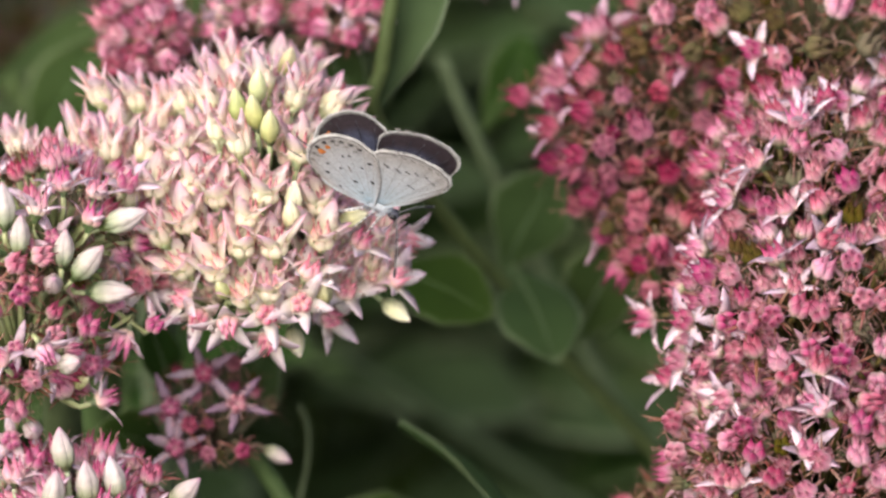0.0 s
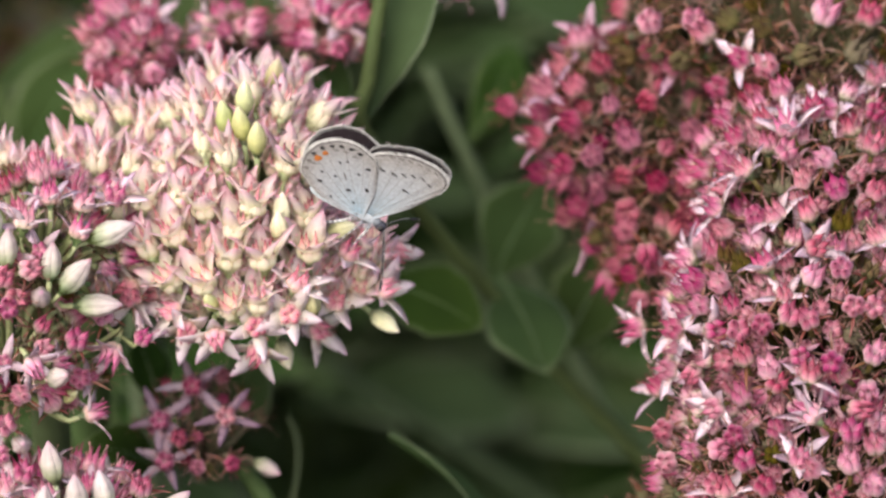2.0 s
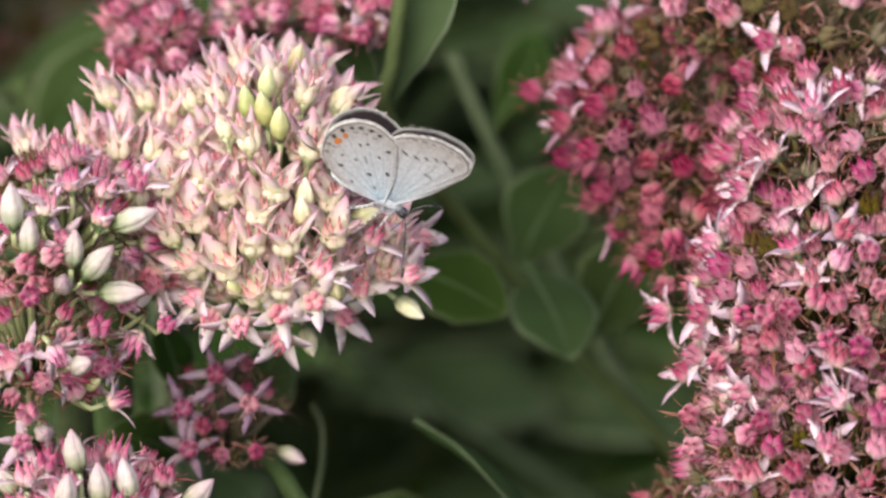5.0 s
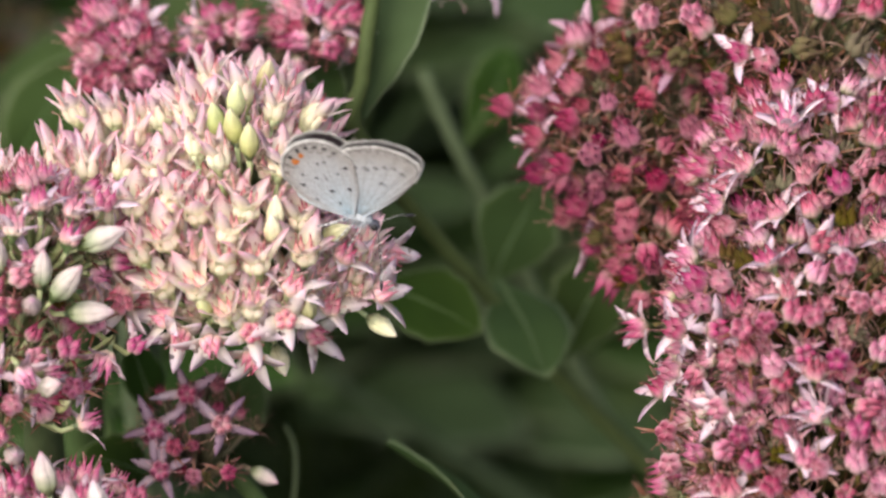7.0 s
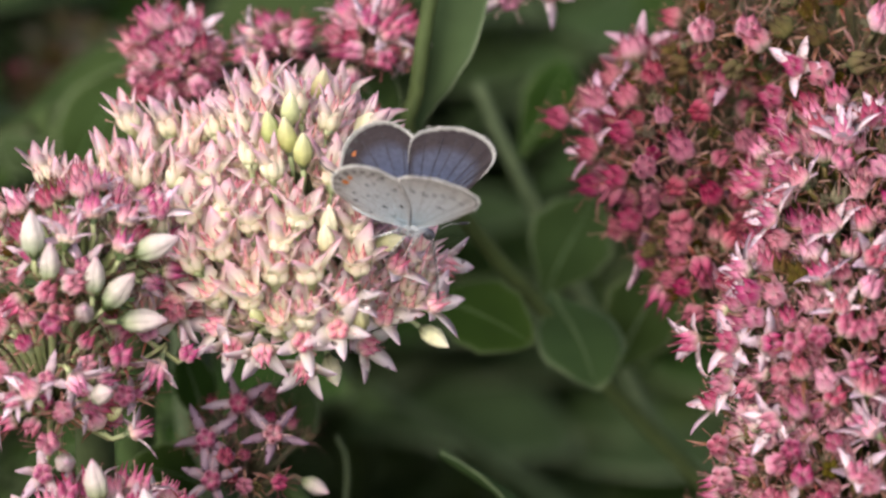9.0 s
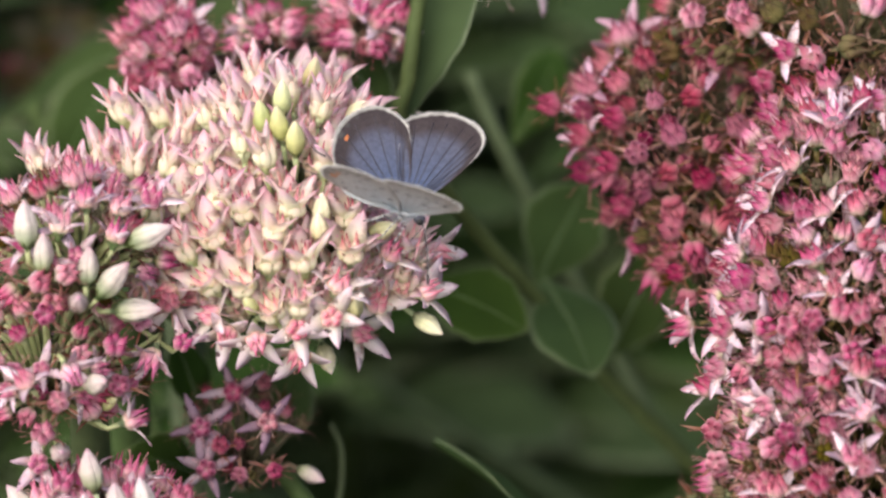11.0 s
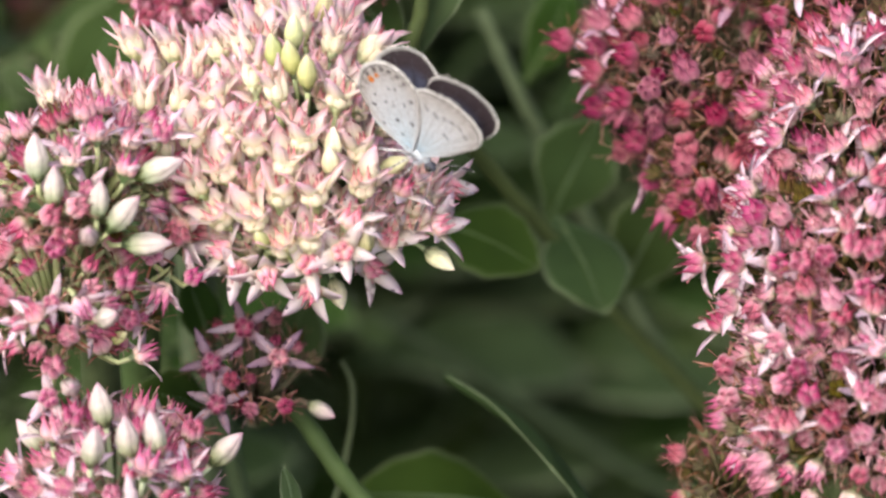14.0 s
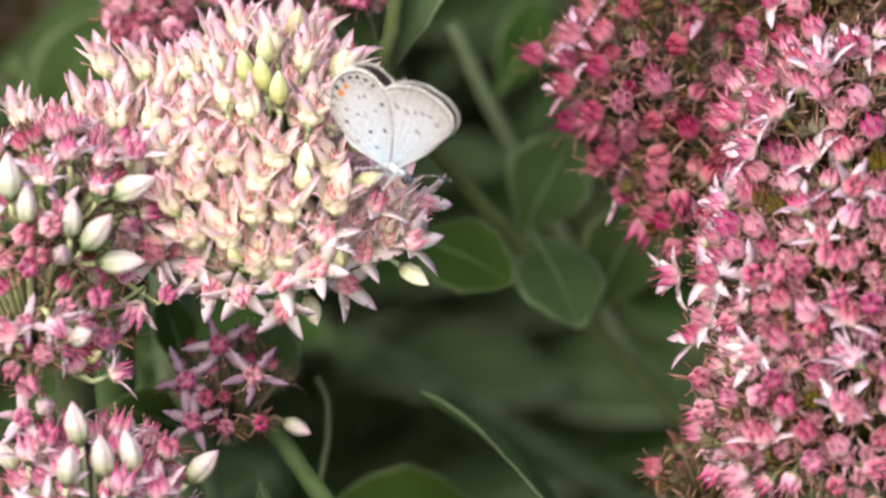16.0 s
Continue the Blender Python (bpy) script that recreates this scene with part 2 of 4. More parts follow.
def petal(b, rng, long_, wide, az, th0, th1, mat, curl=0.0, calm=1.0):
    """One boat-shaped petal from the centre outwards, th degrees off the axis at its base and at its tip."""
    n = len(PETAL_WIDE)
    out, up_ = 0.35, 0.0
    ca, sa = math.cos(az), math.sin(az)
    lean = rng.uniform(-0.18, 0.18) * calm
    verts, along, faces = [], [], []
    for i in range(n):
        u = i / (n - 1)
        th = radians(th0 + (th1 - th0) * u ** 0.8 + curl * u ** 3)
        if i:
            out += math.sin(th) * long_ / (n - 1)
            up_ += math.cos(th) * long_ / (n - 1)
        w = wide * 0.5 * PETAL_WIDE[i]
        nx, nz = -math.cos(th), math.sin(th)  # inner side of the petal
        side = lean * u * u * long_ + rng.uniform(-0.04, 0.04) * wide * calm
        for s, lift in ((-1, 0.28 + rng.uniform(-0.2, 0.2) * calm), (0, -0.02), (1, 0.28 + rng.uniform(-0.2, 0.2) * calm), (0, -0.12 / max(w, 0.12) * 0.5)):
            r = out + nx * lift * w
            z = up_ + nz * lift * w
            y = s * w + side
            verts.append(((ca * r - sa * y) * MM, (sa * r + ca * y) * MM, z * MM))
            along.append(u)
    for i in range(n - 1):
        for s in range(4):
            q = (s + 1) % 4
            faces.append((i * 4 + s, i * 4 + q, i * 4 + 4 + q, i * 4 + 4 + s))
    faces.append((3, 2, 1, 0))
    faces.append(tuple((n - 1) * 4 + s for s in range(4)))
    b.add(verts, faces, mat, along)


def carpels(b, rng, long_, fat, lean, mat, ring=0.5, count=5, style=0.0):
    """Five plump pods standing together, each drawn out into a thin dark style."""
    for k in range(count):
        az = 2 * math.pi * (k + 0.5) / count + rng.uniform(-0.15, 0.15)
        tall = long_ * rng.uniform(0.9, 1.08)
        pts, rad = [], []
        for u, r in ((0.0, 0.6), (0.18, 0.96), (0.36, 1.0), (0.54, 0.74), (0.7, 0.44), (0.84, 0.18), (1.0, 0.04)):
            off = (ring + math.sin(radians(lean)) * tall * u * u + 0.22 * math.sin(u * 3.1) * fat) * MM
            pts.append((math.cos(az) * off, math.sin(az) * off, (0.25 + u * tall + style * max(0.0, u - 0.8) * 5) * MM))
            rad.append(r * fat * MM)
        b.tube(pts, rad, 7, mat)


def stamens(b, rng, count, long_, th, mat, thin=1.0, wild=12):
    for k in range(count):
        az = 2 * math.pi * k / count + rng.uniform(-0.3, 0.3)
        a = radians(th + rng.uniform(-wild, wild))
        l = long_ * rng.uniform(0.8, 1.1)
        tip = (math.cos(az) * (0.5 + math.sin(a) * l), math.sin(az) * (0.5 + math.sin(a) * l), 0.3 + math.cos(a) * l)
        mid = (math.cos(az) * (0.5 + math.sin(a) * l * 0.4), math.sin(az) * (0.5 + math.sin(a) * l * 0.4), 0.3 + math.cos(a) * l * 0.55)
        end = tuple(c * 1.0 + d for c, d in zip(tip, (math.cos(az) * 0.2, math.sin(az) * 0.2, 0.22)))
        pts = [(0.4 * math.cos(az), 0.4 * math.sin(az), 0.2), mid, tip, tuple((p + q) / 2 for p, q in zip(tip, end)), end]
        b.tube([tuple(c * MM for c in p) for p in pts], [r * thin * MM for r in (0.07, 0.06, 0.06, 0.15, 0.05)], 4, mat)


def cup(b, mat, r=0.75, deep=0.9):
    b.tube([(0, 0, -deep * MM), (0, 0, -0.4 * deep * MM), (0, 0, 0.1 * MM), (0, 0, 0.45 * MM)], [0.3 * MM, 0.6 * r * MM, r * MM, 0.85 * r * MM], 6, mat)
    for k in range(5):
        az = 2 * math.pi * (k + 0.5) / 5
        b.tube([(math.cos(az) * r * q * MM, math.sin(az) * r * q * MM, z * MM) for q, z in ((0.7, -0.1), (1.0, 0.5), (0.95, 1.25))], [0.3 * MM, 0.28 * MM, 0.04 * MM], 4, mat, 0.3, 1.0, 0.6)


# open kinds: lean of the petals off the axis at base and tip, length, width (mm), share of petals lost, unevenness
OPEN = {
    "crown": ((9, 27), 4.9, 1.75, 0.0, 0.7),
    "bell": ((17, 40), 4.6, 2.15, 0.0, 0.6),
    "star": ((40, 72), 4.6, 1.9, 0.0, 0.5),
    "lilac": ((64, 94), 4.6, 1.4, 0.0, 0.6),
    "white": ((38, 84), 4.7, 1.6, 0.25, 0.9),
    "dusk": ((34, 76), 4.6, 1.3, 0.35, 1.0),
    "double": ((36, 74), 4.7, 1.3, 0.05, 0.7),
    "rosy": ((34, 74), 4.6, 1.4, 0.15, 0.8),
    "fading": ((24, 62), 3.6, 0.8, 0.25, 1.2),
}


def make_floret(kind, seed):
    """The meshes of a floret: its calyx, its heart of pods and stamens, and its open petals one by one."""
    rng = random.Random(seed)
    c, h = Build(), Build()
    loose = []
    cup(c, 1)
    first = rng.uniform(0, 1.2)
    if kind in OPEN:
        (low_, high), long_, wide, missing, calm = OPEN[kind]
        for k in range(10 if kind == "double" else 5):
            if rng.random() < missing:
                continue
            loose.append(Build())
            wild = 0.45 + calm
            inner = kind == "double" and k > 4
            petal(loose[-1], rng, long_ * rng.uniform(0.86, 1.1), wide * rng.uniform(0.85, 1.12), 2 * math.pi * k / 5 + first + (0.6 if inner else 0) + rng.uniform(-0.14, 0.14) * wild,
                  (low_ + rng.uniform(-6, 8) * wild) * (0.4 if inner else 1), (high + rng.uniform(-16, 12) * wild) * (0.5 if inner else 1), 0, rng.uniform(-12, 12) * wild, calm)
        if kind in ("crown", "bell", "star"):
            carpels(h, rng, 3.0 if kind == "crown" else 2.1, 0.6 if kind == "crown" else 0.74, 8, 0, 0.5, 5, 0.6)
            stamens(h, rng, 3, 2.2, 28, 1, 0.6)
        else:
            carpels(h, rng, rng.uniform(2.3, 3.0), 0.74, rng.uniform(3, 14), 0, 0.52, 5, 0.7)
            stamens(h, rng, 5, 3.0, 36, 1, 0.7, 20)
    elif kind in ("spent", "pod", "dark"):
        for k in range(5):
            if rng.random() < 0.7:
                petal(c, rng, rng.uniform(2.2, 4.2), rng.uniform(0.18, 0.5), 2 * math.pi * k / 5 + first + rng.uniform(-0.3, 0.3),
                      rng.uniform(45, 85), rng.uniform(70, 150), 0, rng.uniform(-60, 60))
        carpels(h, rng, rng.uniform(2.5, 3.2), rng.uniform(0.7, 0.84), rng.uniform(3, 15), 0, 0.54, 5, 0.7)
        stamens(h, rng, rng.choice((7, 8, 9)), 3.0, 46, 1, 0.6, 24)
    elif kind == "chaff":
        for k in range(6):
            petal(c, rng, rng.uniform(2.0, 4.4), rng.uniform(0.2, 0.6), k * 1.05 + first + rng.uniform(-0.4, 0.4), rng.uniform(15, 80), rng.uniform(30, 150), 0, rng.uniform(-70, 70))
        carpels(h, rng, rng.uniform(1.6, 2.6), rng.uniform(0.4, 0.6), rng.uniform(0, 14), 0, 0.5)
        stamens(h, rng, 7, 3.6, 40, 1, 0.38, 34)
    elif kind in ("bud", "longbud", "creambud"):
        fat = 1.2 if kind == "bud" else 1.4
        tall = 4.6 if kind == "bud" else 5.4
        for k in range(5):
            az = 2 * math.pi * k / 5
            pts, rad = [], []
            for u, o, r in ((0.0, 0.25, 0.45), (0.2, 0.48, 0.85), (0.45, 0.5, 0.95), (0.7, 0.34, 0.7), (0.88, 0.14, 0.36), (1.0, 0.02, 0.08)):
                pts.append((math.cos(az) * o * fat * (0.5 if kind == "bud" else 0.85) * MM, math.sin(az) * o * fat * (0.5 if kind == "bud" else 0.85) * MM, u * tall * MM))
                rad.append(r * fat * (0.84 if kind == "bud" else 0.7) * MM)
            h.tube(pts, rad, 6, 0)
    return c, h, loose


KINDS = {
    "crown": (PETAL_CREAM, SEPAL_PALE, CARPEL_CREAM, FILAMENT),
    "bell": (PETAL_CREAM, SEPAL_PALE, CARPEL_CREAM, FILAMENT),
    "star": (PETAL_BLUSH, SEPAL_PALE, CARPEL_SALMON, FILAMENT),
    "white": (PETAL_WHITE, SEPAL, CARPEL_MAGENTA, FILAMENT),
    "rosy": (PETAL_WHITE, SEPAL, CARPEL_ROSE, FILAMENT),
    "dusk": (PETAL_LILAC, SEPAL, CARPEL_DARK, FILAMENT),
    "double": (PETAL_WHITE, SEPAL_PALE, CARPEL_ROSE, FILAMENT),
    "chaff": (PETAL_DRY, SEPAL, CARPEL_DRY, PETAL_DRY),
    "fading": (PETAL_FADING, SEPAL, CARPEL_MAGENTA, FILAMENT),
    "lilac": (PETAL_LILAC_SHADED, SEPAL, CARPEL_MAGENTA, FILAMENT),
    "spent": (PETAL_DRY, SEPAL, CARPEL_MAGENTA, FILAMENT_RED),
    "dark": (PETAL_DRY, SEPAL, CARPEL_DARK, FILAMENT_RED),
    "pod": (PETAL_DRY, SEPAL, CARPEL_DRY, PETAL_DRY),
    "bud": (BUD_GREEN, SEPAL, BUD_GREEN, FILAMENT),
    "creambud": (BUD_CREAM, SEPAL, BUD_CREAM, FILAMENT),
    "longbud": (BUD_WHITE, SEPAL, BUD_WHITE, FILAMENT),
}
FLORETS = {}
for number, (kind, (m0, m1, m2, m3)) in enumerate(KINDS.items()):
    FLORETS[kind] = []
    for k in range(7):
        c, h, loose = make_floret(kind, 100 * number + k)
        FLORETS[kind].append((c.mesh("calyx", (m0, m1)), h.mesh("heart", (m2, m3)), [p.mesh("petal", (m0,)) for p in loose]))


def put_floret(head, kind, at, axis, size, rng):
    c, h, loose = FLORETS[kind][rng.randrange(7)]
    name = "bud" if kind in ("bud", "longbud", "creambud") else "floret"
    ob = part(name, c, head, "", head.matrix_world.inverted() @ turned(axis, rng.uniform(0, 6.28), at, size))
    part("bud_tip" if name == "bud" else "pistil", h, ob)
    for p in loose:
        part("petal", p, ob)
    return ob


# ---- stems and leaves ----
def bend(points, n):
    """A smooth line through a few points."""
    p = [Vector(q) for q in points]
    p = [p[0] * 2 - p[1]] + p + [p[-1] * 2 - p[-2]]
    out = []
    for i in range(1, len(p) - 2):
        for k in range(n):
            t = k / n
            a, b, c, d = p[i - 1], p[i], p[i + 1], p[i + 2]
            out.append(0.5 * (2 * b + (c - a) * t + (2 * a - 5 * b + 4 * c - d) * t * t + (3 * b - a - 3 * c + d) * t ** 3))
    out.append(p[-2])
    return out


def add_stem(owner, points, r0, r1, name="stem", mat=None):
    line = bend(points, 6)
    inv = owner.matrix_world.inverted()
    b = Build()
    n = len(line)
    b.tube([inv @ p for p in line], [(r0 + (r1 - r0) * i / (n - 1)) * (1 + 0.06 * math.sin(i * 2.3)) * MM for i in range(n)], 10, 0)
    return part(name, b.mesh(name, (mat or STEM,)), owner)


def stem_to_ground(owner, pts, r0, r1, mat=None):
    """A stem along the points, which runs on the same way and then bends down to its foot."""
    d = (pts[-1] - pts[-2]).normalized()
    on = pts[-1] + d * 0.04
    foot = owner.matrix_world.translation
    add_stem(owner, list(pts) + [on, on * 0.5 + foot * 0.5 + Vector((d.x, d.y, 0)) * 0.02, foot - Vector((0, 0, 0.005))], r0, r1, mat=mat)


def foot_of(pts):
    d = (pts[-1] - pts[-2]).normalized()
    on = pts[-1] + d * 0.1
    return Vector((on.x, on.y, 0))


LEAF_WIDE = (0.1, 0.22, 0.42, 0.66, 0.86, 0.98, 1.0, 0.92, 0.74, 0.46, 0.08)


def add_leaf(owner, base, tip, wide, face, droop=0.12, fold=0.15, seed=0, name="leaf", ribbed=True):
    """A thick fleshy leaf from base to tip; face: the way in which its upper side looks; wide and droop as shares of its length."""
    rng = random.Random(seed)
    inv = owner.matrix_world.inverted()
    base, tip = Vector(base), Vector(tip)
    run = tip - base
    long_ = run.length
    x = run.normalized()
    z = (Vector(face) - x * Vector(face).dot(x)).normalized()
    y = z.cross(x)
    b, n, m = Build(), len(LEAF_WIDE), 8
    for layer in (1, -1):
        verts, along, faces = [], [], []
        for i in range(n):
            u = i / (n - 1)
            for j in range(m + 1):
                s = 2 * j / m - 1
                w = LEAF_WIDE[i] * wide * 0.5 * (1 + 0.05 * math.sin(i * 2.7 + seed) * abs(s))
                lift = droop * (math.sin(u * math.pi) - 0.15 * u) + fold * wide * 0.5 * LEAF_WIDE[i] * (abs(s) ** 1.5) + 0.012 * math.sin(u * 9 + s * 3 + seed)
                thick = 0.010 * (1 - s * s) * (1 - u * 0.5) * layer + 0.001 * layer
                verts.append(inv @ (base + (x * u + y * s * w + z * (lift + thick)) * long_))
                along.append(max(abs(s) ** 3, u ** 8) if abs(s) < 0.999 else 1.0)
        for i in range(n - 1):
            for j in range(m):
                q = (i * (m + 1) + j, (i + 1) * (m + 1) + j, (i + 1) * (m + 1) + j + 1, i * (m + 1) + j + 1)
                faces.append(q if layer < 0 else q[::-1])
        b.add(verts, faces, 0, along)
    k = n * (m + 1)
    rim = [i * (m + 1) for i in range(n)] + [(n - 1) * (m + 1) + j for j in range(1, m + 1)] + [i * (m + 1) + m for i in range(n - 2, -1, -1)]
    b.f += [(p, q, q + k, p + k) for p, q in zip(rim, rim[1:])]
    b.m += [0] * (len(rim) - 1)
    leaf = part(name, b.mesh(name, (LEAF,)), owner)
    if not ribbed:
        return leaf
    r = Build()
    line = []
    for i in range(n):
        u = i / (n - 1)
        line.append(inv @ (base + (x * u + z * (droop * (math.sin(u * math.pi) - 0.15 * u) + 0.012 * math.sin(u * 9 + seed) + 0.008)) * long_))
    r.tube(line, [long_ * 0.016 * (1 - 0.85 * i / (n - 1)) for i in range(n)], 6, 0)
    part("midrib", r.mesh("midrib", (LEAF_RIB,)), leaf)
    return leaf


# ---- flower heads ----
def meet(lobes, x, y):
    """Where the sight line of a place of the bed first meets the domes: place and normal."""
    way = (spot(x, y) - EYE).normalized()
    best = None
    for c, r in lobes:
        o = Vector([(EYE[i] - c[i]) / r[i] for i in range(3)])
        d = Vector([way[i] / r[i] for i in range(3)])
        A, B, C = d.dot(d), o.dot(d), o.dot(o) - 1
        disc = B * B - A * C
        if disc < 0:
            continue
        t = (-B - math.sqrt(disc)) / A
        p = EYE + way * t
        nrm = Vector([(p[i] - c[i]) / r[i] ** 2 for i in range(3)]).normalized()
        if best is None or t < best[0]:
            best = (t, p, nrm)
    return best


def flower_head(label, domes, chosen, mix, gap, size, seed, root, most=290, red=False, lift=0.35, low=-0.5, leaves=(), bow=(0, 0), fill=(), via=(), tilt=0.2, small=None):
    """A sedum shoot: stem from the ground, pedicels, and florets over a few domes.
    domes: x, y, w of the bed and three radii in mm; chosen: florets (x, y, kind, size); mix: kinds for the rest."""
    rng = random.Random(seed)
    lobes = [(spot(x, y, w), Vector((a, b, h)) * MM) for x, y, w, a, b, h in domes]
    core = lobes[0][0]
    foot = foot_of([spot(*q) for q in via]) if via else Vector((core.x + root[0] * MM, core.y + root[1] * MM, 0))
    head = thing("sedum_shoot", Matrix.Translation(foot), label, "flower", "flowering sedum shoots")
    placed = []
    for x, y, kind, s, *to in chosen:
        hit = meet(lobes, x, y)
        if hit is None:
            p, nrm = spot(x, y, domes[0][2]), Vector((0.2 * (1 if x > domes[0][0] else -1), -0.7, 0.2)).normalized()
        else:
            p, nrm = hit[1], hit[2]
        axis = nrm + Vector((0, 0, lift if kind == "crown" else tilt)) + Vector((rng.gauss(0, 0.12), rng.gauss(0, 0.12), rng.gauss(0, 0.1)))
        if to:
            deep = (AIM - p).dot(AHEAD) / MM
            fresh = kind in ("crown", "bell", "star", "creambud", "longbud", "bud", "lilac")
            axis = (spot(to[0], to[1], deep + (1.4 if kind == "crown" else 2.4 if fresh else 1.1)) - p).normalized()
            axis += Vector((rng.gauss(0, 0.1), rng.gauss(0, 0.1), rng.gauss(0, 0.1))) * (0.7 if fresh else 2.6)
        placed.append((p + nrm * (2.6 if kind == "bud" else 1.4) * MM, axis, kind, s))
    firm = len(placed)
    rest = []
    for c, r in lobes:
        area = 4 * math.pi * (((r.x * r.y) ** 1.6 + (r.x * r.z) ** 1.6 + (r.y * r.z) ** 1.6) / 3) ** (1 / 1.6)
        n = int(area / (gap * MM) ** 2 * 9)
        for k in range(n):
            zc = 1 - 2 * (k + 0.5) / n
            w = k * 2.399963 + rng.uniform(-0.3, 0.3)
            q = math.sqrt(max(0, 1 - zc * zc))
            d = Vector((q * math.cos(w), q * math.sin(w), zc))
            p = c + Vector((d.x * r.x, d.y * r.y, d.z * r.z)) * rng.uniform(0.9, 1.04)
            nrm = Vector((d.x / r.x, d.y / r.y, d.z / r.z)).normalized()
            if nrm.z < low:
                continue
            rest.append((p, nrm))
    rng.shuffle(rest)
    rest.sort(key=lambda q: q[1].dot(AHEAD) > 0.15)
    for p, nrm in rest:
        inside = False
        for c, r in lobes:
            e = Vector([(p[i] - c[i]) / r[i] for i in range(3)]).length
            if e < 0.8:
                inside = True
        if inside or any((p - o[0]).length < gap * MM * (0.8 if i >= firm else 1.0) for i, o in enumerate(placed)):
            continue
        kind = rng.choices([k for k, _ in mix], [w for _, w in mix])[0]
        wild = 2.0 if red else 1.0
        axis = nrm + Vector((0, 0, lift * min(1.0, max(0.0, nrm.z * 1.5 + 0.5)))) + Vector((rng.gauss(0, 0.18), rng.gauss(0, 0.18), rng.gauss(0, 0.12))) * wild
        s = size * rng.uniform(0.82, 1.12)
        if small and (p - spot(*small[:3])).length < small[3] * MM:
            s *= 0.7  # young florets
        placed.append((p, axis, kind, s))
    spare = placed[most:]
    # the inner layer, seen between the outer florets
    for c, r in lobes if fill else ():
        for k in range(600):
            d = Vector((rng.gauss(0, 1), rng.gauss(0, 1), rng.gauss(0, 1))).normalized()
            p = c + Vector((d.x * r.x, d.y * r.y, d.z * r.z)) * 0.84
            if d.z < low or any(Vector([(p[i] - o[0][i]) / o[1][i] for i in range(3)]).length < 0.7 for o in lobes):
                continue
            if any((p - o[0]).length < gap * MM * 0.54 for o in placed):
                continue
            placed.append((p, d + Vector((0, 0, lift)), rng.choice(fill), size * 0.85))
    spare = placed[most:]
    inv = head.matrix_world.inverted()
    b = Build()
    node = core + Vector((0, 0, -1)) * lobes[0][1].z * 0.9
    for c, r in lobes:
        hub = c - Vector((0, 0, r.z * 0.55))
        b.tube([inv @ q for q in bend([node, (node * 0.45 + hub * 0.55) - Vector((0, 0, 1.5 * MM)), hub], 4)], [1.5 * MM] * 4 + [1.2 * MM] * 5, 6, 0)
    for number, (p, axis, kind, s) in enumerate(placed):
        if number < most:
            put_floret(head, kind, p, axis, s, rng)
        c, r = min(lobes, key=lambda l: (Vector([(p[i] - l[0][i]) / l[1][i] for i in range(3)])).length)
        hub = c - Vector((0, 0, r.z * 0.45)) + (p - c) * 0.25
        near = p - Vector(axis).normalized() * 2.2 * MM * s
        b.tube([inv @ q for q in (hub, hub * 0.45 + near * 0.55 - Vector((0, 0, 0.6 * MM)), near, p - Vector(axis).normalized() * 0.4 * MM)],
               [0.6 * MM, 0.42 * MM, 0.36 * MM, 0.42 * MM], 5, 0)
    part("cyme", b.mesh("cyme", (PEDICEL_RED if red else PEDICEL,)), head)
    if spare:
        r = Build()
        pools = {}
        for p, axis, kind, s in spare:
            c, h, loose = FLORETS[kind][rng.randrange(7)]
            m = inv @ turned(axis, rng.uniform(0, 6.28), p, s)
            for me in (c, h, *loose):
                base = [pools.setdefault(mt.name, len(pools)) for mt in me.materials]
                at = len(r.v)
                r.v += [tuple(m @ v.co) for v in me.vertices]
                r.a += [d.value for d in me.attributes["along"].data]
                for f in me.polygons:
                    r.f.append(tuple(i + at for i in f.vertices))
                    r.m.append(base[f.material_index])
        tagged(part("far_bloom", r.mesh("far_bloom", [bpy.data.materials[k] for k in pools], grown=False), head), kind="stuff")
    if via:
        way = [spot(*q) for q in via]
        stem_to_ground(head, [node] + way, 1.35, 1.4)
    arch = node + Vector((bow[0] * 0.6, bow[1] * 0.6, -9)) * MM
    shoulder = node + Vector((bow[0], bow[1], -30)) * MM
    if not via:
        add_stem(head, [foot - Vector((0, 0, 6 * MM)), foot * 0.5 + shoulder * 0.5, shoulder, arch, node], 3.4, 2.2)
    for i, (base, tip, wide, face) in enumerate(leaves):
        add_leaf(head, base, tip, wide, face, seed=seed + i)
    return head


# ---- ground ----
def ground():
    b = Build()
    n = 90
    verts, faces, along = [], [], []
    for j in range(n + 1):
        for i in range(n + 1):
            x, y = (2 * i / n - 1), (2 * j / n - 1)
            x, y = x * abs(x) ** 2 * 400, y * abs(y) ** 2 * 400
            z = (noise.noise(Vector((x * 9, y * 9, 0))) * 0.012 + noise.noise(Vector((x * 2, y * 2, 3))) * 0.02 - 0.012) if abs(x) < 3 and abs(y) < 3 else -0.01
            verts.append((x, y, z))
            along.append(0.5)
    for j in range(n):
        for i in range(n):
            k = j * (n + 1) + i
            faces.append((k, k + 1, k + n + 2, k + n + 1))
    b.add(verts, faces, 0, along)
    ob = new("ground", b.mesh("ground", (SOIL,)))
    tagged(ob, "dark damp garden soil under the sedums", "ground", kind="structure")


ground()

# ---- the shoots ----
def some(kind, size, *places):
    """Florets of one kind and size: where each sits and where it points to on the bed."""
    return [(x, y, kind, size, *to) for x, y, *to in places]


